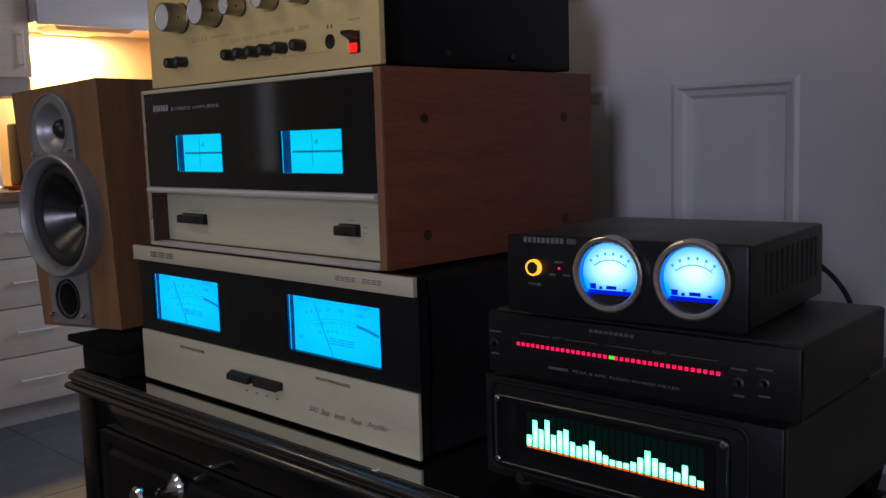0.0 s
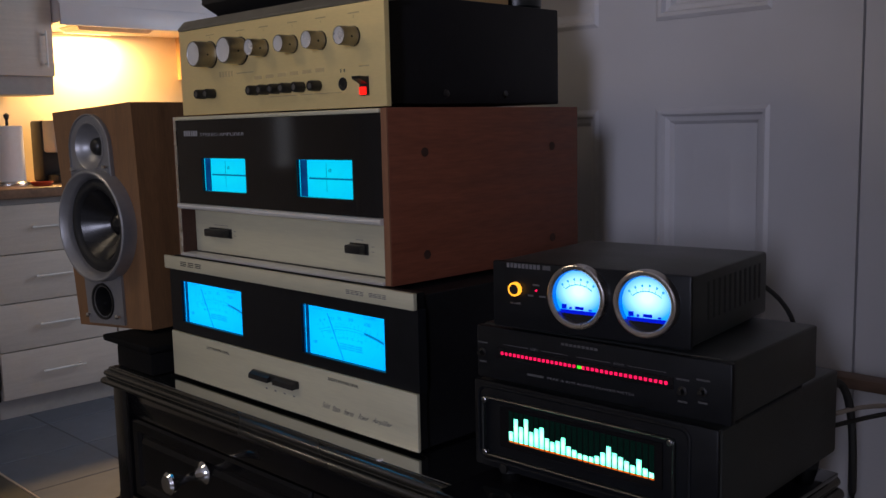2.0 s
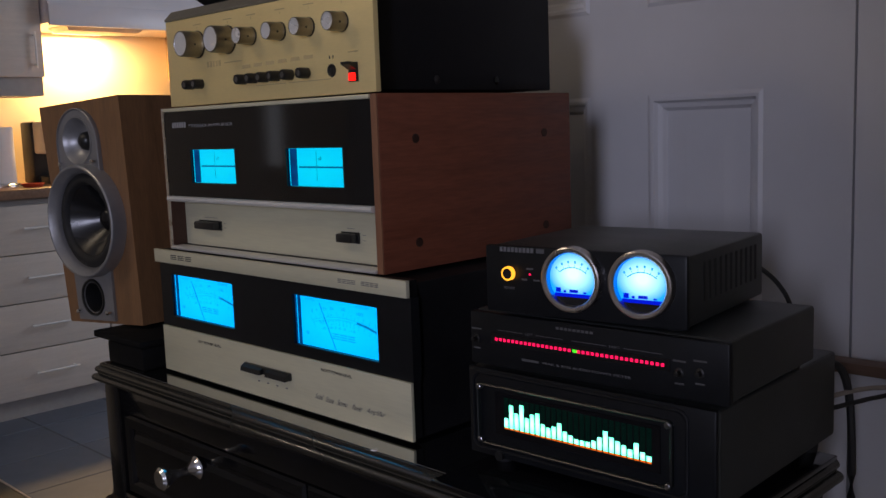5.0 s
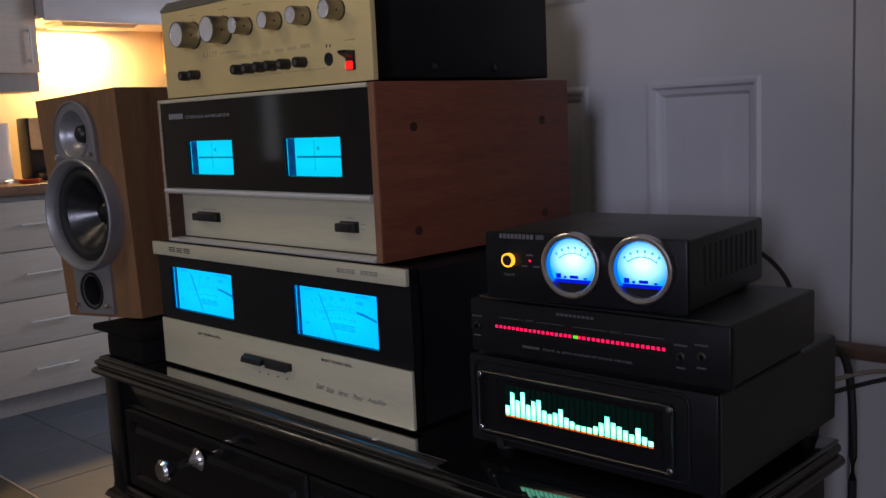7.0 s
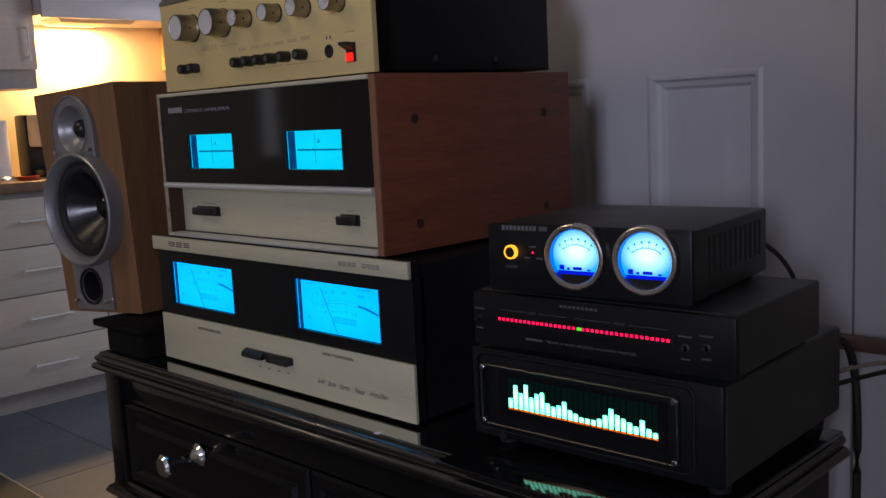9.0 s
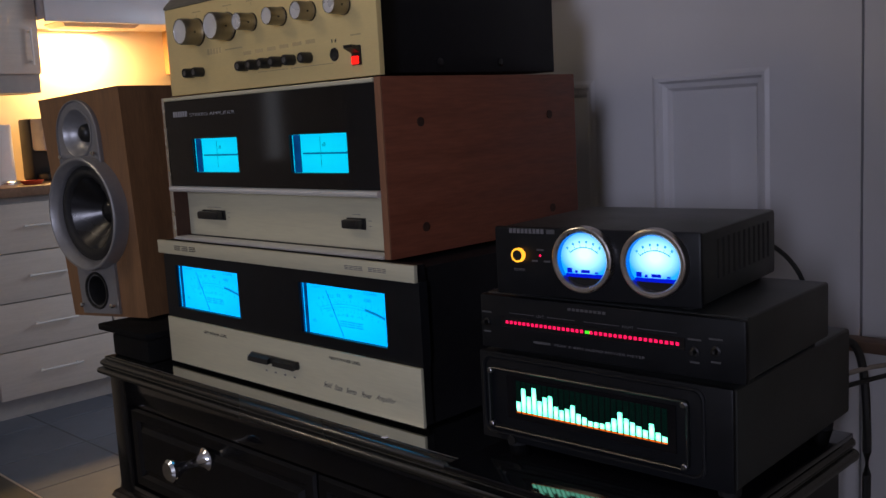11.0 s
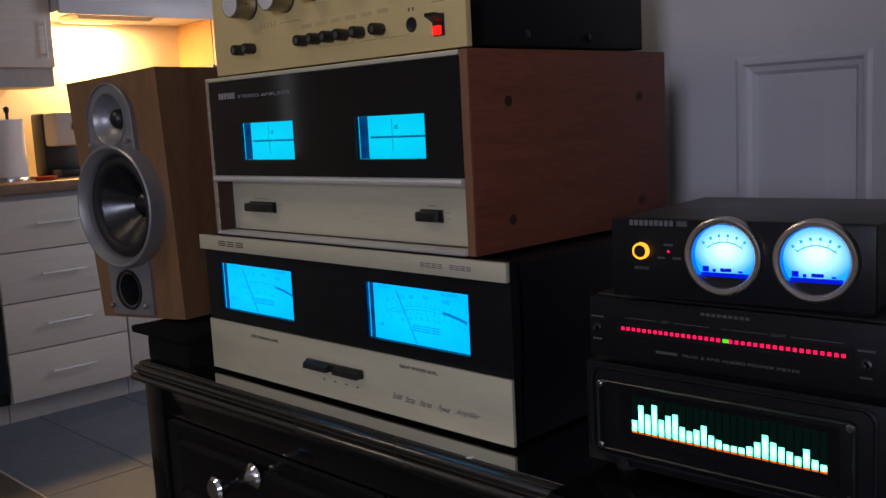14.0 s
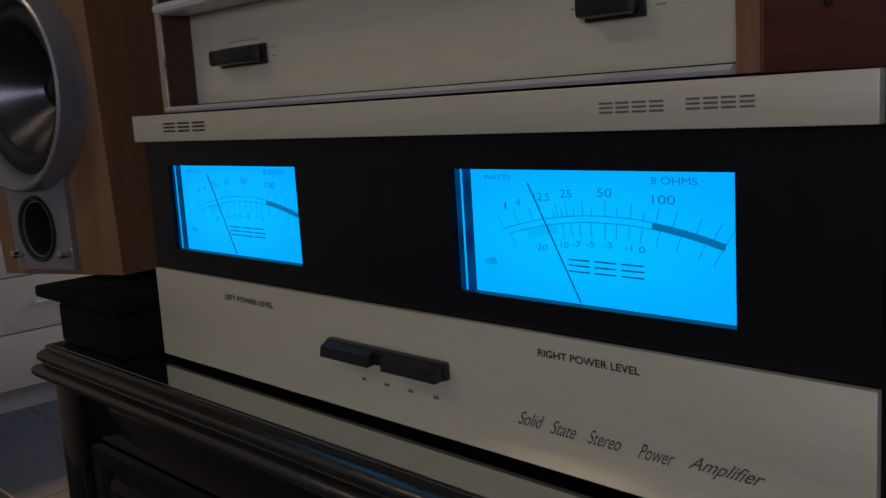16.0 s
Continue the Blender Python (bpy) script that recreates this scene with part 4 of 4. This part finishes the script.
spart("cone", lathe([(0.0475, 0.003), (0.037, -0.008), (0.024, -0.019), (0.0165, -0.026)], (CX, 0, WZ), "-y", 64), CONE, wf, "glossy black cone")
spart("dust_cap", lathe([(0.0167, -0.026), (0.0145, -0.021), (0.009, -0.017), (0, -0.0155)], (CX, 0, WZ), "-y", 40), CONE, wf, smooth=60)
spart("bass_port", lathe([(0.0255, 0.0042), (0.0245, 0.0062), (0.0225, 0.006), (0.0203, 0.002), (0.0195, -0.010), (0.0195, -0.045), (0, -0.045)], (TX - 0.003, 0, PZ), "-y"), BLACKPLASTIC, None, "round black bass port", 50)
for u, v in ((TX - 0.037, 0.2165), (TX + 0.037, 0.2165), (TX - 0.034, 0.016), (TX + 0.034, 0.016)):
    spart("grille_peg", lathe([(0.0, 0.005), (0.0035, 0.005), (0.003, 0.011), (0.0, 0.012)], (u, 0, v), "-y", 16), CHROME)
blk = thing("speaker_stand", (-0.98, 0.56, TOP), "black block under the cherry loudspeaker", "speaker stand")
part("block", box(-0.976, -0.885, 0.436, 0.66, TOP + 0.001, 0.829, 0.003), MATT, blk)
part("pad", box(-1.010, -0.885, 0.434, 0.66, 0.8292, 0.8378, 0.002), MATT, blk)

# ---- right-hand stack ----
# added slab that carries the bars' reflection in place of the dresser top
single("mirror_board", box(-0.3515, -0.1285, 0.402, 0.655, TOP + 0.0009, TOP + 0.0052, 0.0010), BLACKGLASS, "added glossy black slab that mirrors the green bars", "board")
QX0, QX1, QY = -0.3545, -0.1320, 0.4535
spec = thing("spectrum_analyzer", (QX0, QY, TOP + 0.0053), "black spectrum analyser with glowing green bars", "spectrum analyser", "stacked meters")
part("case", box(QX0, QX1, QY + 0.005, 0.668, 0.8150, 0.888, 0.0035, 3), GREYMETAL, spec, "charcoal steel case")
part("front_panel", box(QX0, QX1, QY, QY + 0.0046, 0.8145, 0.8885, 0.002), BLACKPANEL, spec)
for fx in (-0.335, -0.146):
    for fy in (0.475, 0.645):
        part("foot", lathe([(0, 0), (0.008, 0), (0.009, 0.0092), (0, 0.0092)], (fx, fy, TOP + 0.0053), "z", 16), RUBBER, spec)
rings = [rounded(-0.3505 + i, -0.1525 - i, 0.8195 + i, 0.8855 - i, 0.008, QY + d) for i, d in ((0, 0.001), (0, -0.0010), (0.0012, -0.0015), (0.0024, -0.0010), (0.0030, 0.0005))]
part("outer_bezel", loops(rings), BLACKPANEL, spec)
rings = [rounded(-0.3432 + i, -0.1640 - i, 0.8255 + i, 0.8762 - i, 0.004, QY + d) for i, d in ((0, 0.001), (0, -0.0034), (0.0008, -0.0040), (0.0016, -0.0034), (0.0018, 0.0005))]
part("cover_plate", loops(rings), ACRYLIC, spec, "clear acrylic cover edge")
for u, v in ((-0.3402, 0.8732), (-0.1670, 0.8732), (-0.3402, 0.8285), (-0.1670, 0.8285)):
    part("screw", lathe([(0, 0.001), (0.0024, 0.001), (0.0024, 0.0046), (0.0016, 0.0052), (0, 0.0052)], (u, QY, v), "-y", 14), DIMCHROME, spec)
disp = part("display", box(-0.3255, -0.1745, QY - 0.0012, QY - 0.0002, 0.8355, 0.8705), BLACKGLASS, spec, "dark display window")
levels = (4, 10, 7, 11, 6, 8, 9, 5, 4, 5, 7, 4, 3, 2, 2, 2, 3, 5, 8, 6, 5, 4, 3, 6, 3, 2)
bx, bw = -0.3159, 0.00523
bm_base, bm_dim = bmesh.new(), bmesh.new()
for k, v in enumerate(levels):
    a = bx + k * bw
    part("level_bar", box(a, a + 0.0039, QY - 0.0016, QY - 0.0013, 0.8428, 0.8428 + v * 0.0019), VFD, disp)
    box(a, a + 0.0041, QY - 0.0016, QY - 0.0013, 0.8414, 0.8424, bm=bm_base)
    for q in range(13):
        if q >= v:
            box(a, a + 0.0039, QY - 0.00145, QY - 0.0013, 0.8430 + q * 0.0019, 0.8430 + q * 0.0019 + 0.0014, bm=bm_dim)
part("base_line", bm_base, ORANGELED, disp, "orange lit base line")
tagged(part("unlit_segment_grid", bm_dim, VFDDIM, disp), kind="stuff")
part("button", lathe([(0, 0), (0.004, 0), (0.004, 0.003), (0, 0.0035)], (-0.322, QY, 0.8172), "-y", 16), BLACKPLASTIC, spec)

turned(spec, 2.0)

RX0, RX1, RY = -0.353, -0.1285, 0.4505
real = thing("power_meter", (RX0, RY, 0.8886), "black power meter with a red light-diode row", "power meter", "stacked meters")
part("case", box(RX0 + 0.001, RX1 - 0.001, RY + 0.007, 0.604, 0.8935, 0.937, 0.0025, 3), GREYMETAL, real, "charcoal steel case")
part("front_panel", box(RX0, RX1, RY, RY + 0.0068, 0.8925, 0.936, 0.0015), BLACKPANEL, real)
for fx in (-0.335, -0.142):
    for fy in (0.475, 0.585):
        part("foot", lathe([(0, 0), (0.008, 0), (0.0085, 0.0048), (0, 0.0048)], (fx, fy, 0.8887), "z", 16), RUBBER, real)
win = part("led_window", box(-0.331, -0.172, RY - 0.0008, RY - 0.0001, 0.9112, 0.9200), BLACKGLASS, real)
for k in range(37):
    a = -0.3265 + k * 0.00411
    green = k == 18
    part("led", box(a, a + (0.0038 if green else 0.0023), RY - 0.0014, RY - 0.0009, 0.9143, 0.9166), GREENLED if green else REDLED, win, "green light" if green else "")
words("PEAK & RMS AUDIO POWER METER", -0.281, -0.203, 0.9018, 0.0019, RY - 0.0003, GREYINK, real)
strips([(-0.301, -0.285, 0.9009, 0.9027)], RY, DIMINK, real)
words("LEFT", -0.297, -0.290, 0.9228, 0.0018, RY - 0.0003, GREYINK, real)
words("RIGHT", -0.221, -0.212, 0.9228, 0.0018, RY - 0.0003, GREYINK, real)
strips([(-0.324, -0.300, 0.9226, 0.9229), (-0.287, -0.262, 0.9226, 0.9229), (-0.254, -0.224, 0.9226, 0.9229), (-0.209, -0.178, 0.9226, 0.9229)], RY, GREYINK, real)
emblem(-0.268, -0.234, 0.9310, 0.0020, RY, DIMINK, real, 9, True)
for u, v in ((-0.3465, 0.9135), (-0.1650, 0.9115), (-0.1495, 0.9135)):
    k = part("toggle_switch", lathe([(0, 0), (0.0034, 0), (0.0034, 0.0008), (0.0020, 0.0012), (0.0014, 0.004), (0.0017, 0.0058), (0, 0.0062)], (u, RY, v), "-y", 16), TOGGLE, real, "small chrome toggle switch")
    strips([(u - 0.005, u + 0.005, v + 0.0075, v + 0.0088), (u - 0.0035, u + 0.0035, v - 0.0085, v - 0.0072)], RY, DIMINK, real)

turned(real, 3.0, (0.0055, 0.0, 0.0))

VX0, VX1, VY = -0.3325, -0.1650, 0.452
vu = thing("vu_meter_box", (VX0, VY, 0.9332), "black meter box with two round blue dials", "meter box", "stacked meters")
part("case", box(VX0 + 0.001, VX1 - 0.001, VY + 0.006, 0.607, 0.9365, 0.9875, 0.0025), GREYMETAL, vu, "charcoal steel case")
part("front_panel", box(VX0, VX1, VY, VY + 0.0058, 0.9355, 0.9885, 0.002), BLACKPANEL, vu)
for fx in (-0.316, -0.180):
    for fy in (0.467, 0.59):
        part("foot", lathe([(0, 0), (0.007, 0), (0.008, 0.0036), (0, 0.0036)], (fx, fy, 0.9332), "z", 16), RUBBER, vu)
for k in range(11):
    yy = 0.482 + k * 0.0105
    part("vent_slot", box(VX1 - 0.0011, VX1 - 0.0006, yy, yy + 0.0035, 0.952, 0.980), RUBBER, vu)
for cx in (-0.2533, -0.1978):
    c = (cx, VY, 0.9665)
    dial = part("dial_ring", lathe([(0.0247, 0.0), (0.0247, 0.005), (0.0242, 0.0068), (0.0232, 0.0074), (0.0212, 0.0072), (0.0201, 0.0062), (0.0198, 0.0008)], c, "-y", 56), DIALRING, vu, "brushed metal dial ring")
    bm = bmesh.new()
    pts = [(0.0200 * math.cos(radians(a)), 0.0200 * math.sin(radians(a))) for a in range(-38, 219, 4)]
    bm.faces.new([bm.verts.new((cx + u, VY - 0.0012, 0.9665 + v)) for u, v in pts])
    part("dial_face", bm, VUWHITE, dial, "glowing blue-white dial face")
    bm = bmesh.new()
    pts = [(0.0200 * math.cos(radians(a)), 0.0200 * math.sin(radians(a))) for a in [218 + 4 * i for i in range(27)]]
    bm.faces.new([bm.verts.new((cx + u, VY - 0.0014, 0.9665 + v)) for u, v in pts])
    part("dial_base", bm, BLACKPLASTIC, dial)
    # emissive ring in place of blue dial light falling on the well wall
    bm = lathe([(0.0196, 0.0014), (0.0199, 0.0061)], c, "-y", 56)
    bmesh.ops.delete(bm, geom=[f for f in bm.faces if f.calc_center_median().z < 0.9545], context="FACES")
    part("lit_well", bm, VUEDGE, dial, "blue lit wall of the dial well")
    part("lower_glow", box(cx - 0.0150, cx + 0.0150, VY - 0.0026, VY - 0.0015, 0.9530, 0.9556), VUDEEP, dial, "deep blue lit strip")
    bm = bmesh.new()
    for i in range(16):
        a0, a1 = radians(130 - 5 * i), radians(130 - 5 * (i + 1))
        bands = [(0.0173, 0.0180, a0, a1)]
        if i % 3 == 0:
            bands += [(0.0180, 0.0200, a0, a0 - 0.02), (0.0208, 0.0226, a0 + 0.025, a0 - 0.045)]
        for r0, r1, b0, b1 in bands:
            q = [(r0, b0), (r0, b1), (r1, b1), (r1, b0)]
            bm.faces.new([bm.verts.new((cx + r * math.cos(a), VY - 0.0016, 0.9575 + r * math.sin(a))) for r, a in q])
    part("scale", bm, VUINK, dial)
    strips([(cx - 0.0145, cx - 0.0105, 0.9560, 0.9595), (cx - 0.008, cx - 0.006, 0.9560, 0.9578), (cx - 0.003, cx + 0.004, 0.9562, 0.9584),
            (cx + 0.0085, cx + 0.011, 0.9560, 0.9572)], VY - 0.0013, VUDEEP, dial)
pb = part("power_button", lathe([(0, 0.003), (0.0036, 0.003), (0.0040, 0.0034)], (-0.3102, VY, 0.967), "-y", 24), BLACKPLASTIC, vu)
part("light_ring", lathe([(0.0040, 0.0032), (0.0044, 0.0038), (0.0051, 0.0038), (0.0055, 0.0030), (0.0055, 0)], (-0.3102, VY, 0.967), "-y", 32), AMBER, pb, "amber lit ring")
part("indicator", lathe([(0, 0), (0.0009, 0), (0.0007, 0.0007), (0, 0.0010)], (-0.2915, VY, 0.9672), "-y", 12), REDLED, vu, "tiny red indicator light")
emblem(-0.3185, -0.287, 0.9855, 0.0036, VY, GREYINK, vu, 9, True)
strips([(-0.2855, -0.2785, 0.9838, 0.9872)], VY, DIMINK, vu)
words("POWER", -0.3152, -0.3052, 0.9555, 0.0022, VY - 0.0003, GREYINK, vu)
strips([(-0.2945, -0.2885, 0.9708, 0.9722), (-0.299, -0.294, 0.9622, 0.9636), (-0.2885, -0.283, 0.9622, 0.9636)], VY, DIMINK, vu)

turned(vu, 7.4, (0.0102, -0.0087, 0.0042))

flake = bmesh.new()
flake.faces.new([flake.verts.new((-0.452 + u, 0.4255 + v, TOP + 0.0012)) for u, v in ((0, 0), (0.004, 0.001), (0.0055, 0.004), (0.0025, 0.0055))])
bmesh.ops.translate(flake, vec=(0, 0, -0.0011), verts=[v for v in bmesh.ops.extrude_face_region(flake, geom=flake.faces[:])["geom"] if isinstance(v, bmesh.types.BMVert)])
single("paper_flake", flake, PAPER, "tiny torn white flake on the black dresser", "flake")

# ---- cables and rail behind the dresser ----
single("wooden_rail", box(-0.30, 0.30, 0.934, 0.961, 0.797, 0.811, 0.004), BROWNWOOD, "brown wooden rail fixed across the door", "rail")


def cable(points, r, material, label):
    return single("cable", tube(points, r), material, label, "cable", "loose cables")


cable([(-0.190, 0.622, 0.962), (-0.188, 0.634, 0.960), (-0.178, 0.648, 0.945), (-0.170, 0.655, 0.925), (-0.166, 0.658, 0.8905)], 0.002, CABLE, "thin black lead from the meter box")
cable([(-0.150, 0.672, 0.86), (-0.146, 0.690, 0.872), (-0.140, 0.702, 0.850), (-0.137, 0.706, 0.79), (-0.138, 0.706, 0.65), (-0.142, 0.708, 0.45)], 0.0036, CABLE, "thick black lead hanging beside the dresser")
cable([(-0.150, 0.672, 0.845), (-0.12, 0.74, 0.845), (-0.05, 0.86, 0.815), (0.02, 0.905, 0.795), (0.08, 0.925, 0.80)], 0.0022, PALECABLE, "pale grey lead behind the dresser")
cable([(-0.150, 0.672, 0.835), (-0.10, 0.78, 0.835), (-0.04, 0.88, 0.79), (0.02, 0.915, 0.74), (0.06, 0.93, 0.70)], 0.0022, CABLE, "thin black lead behind the dresser")

# ---- floor pieces ----
fl = bpy.data.objects["floor"]
tb = box(-0.165, 0.165, -0.165, 0.165, -0.004, 0.0, 0.002, 1)
tile_ob = finish("tile", tb, TILE)
tile_me = tile_ob.data
bpy.data.objects.remove(tile_ob)
for i in range(8):
    for j in range(6):
        o = new("tile", tile_me)
        o.location = (-3.98 + 0.336 * i, 1.155 + 0.336 * j, FLOOR)
        o.parent = fl
meshes = []
for half in (0.638, 0.318):
    ob = finish("board", box(-half, half, -0.045, 0.045, -0.004, 0.0, 0.001, 1), PLANK)
    meshes.append(ob.data)
    bpy.data.objects.remove(ob)
for j in range(38):
    y = 0.935 - 0.0935 * j
    spots = [(-3.56 + 1.28 * i, 0) for i in range(5)] if j % 2 else [(-3.88, 1)] + [(-2.92 + 1.28 * i, 0) for i in range(4)] + [(1.88, 1)]
    for x, kind in spots:
        o = new("board", meshes[kind])
        o.location = (x, y, FLOOR)
        o.parent = fl
single("threshold", box(-4.19, -1.4, 0.981, 0.987, FLOOR - 0.004, FLOOR + 0.003, 0.001), BEIGE, "pale strip between tiles and boards", "threshold", kind="structure")
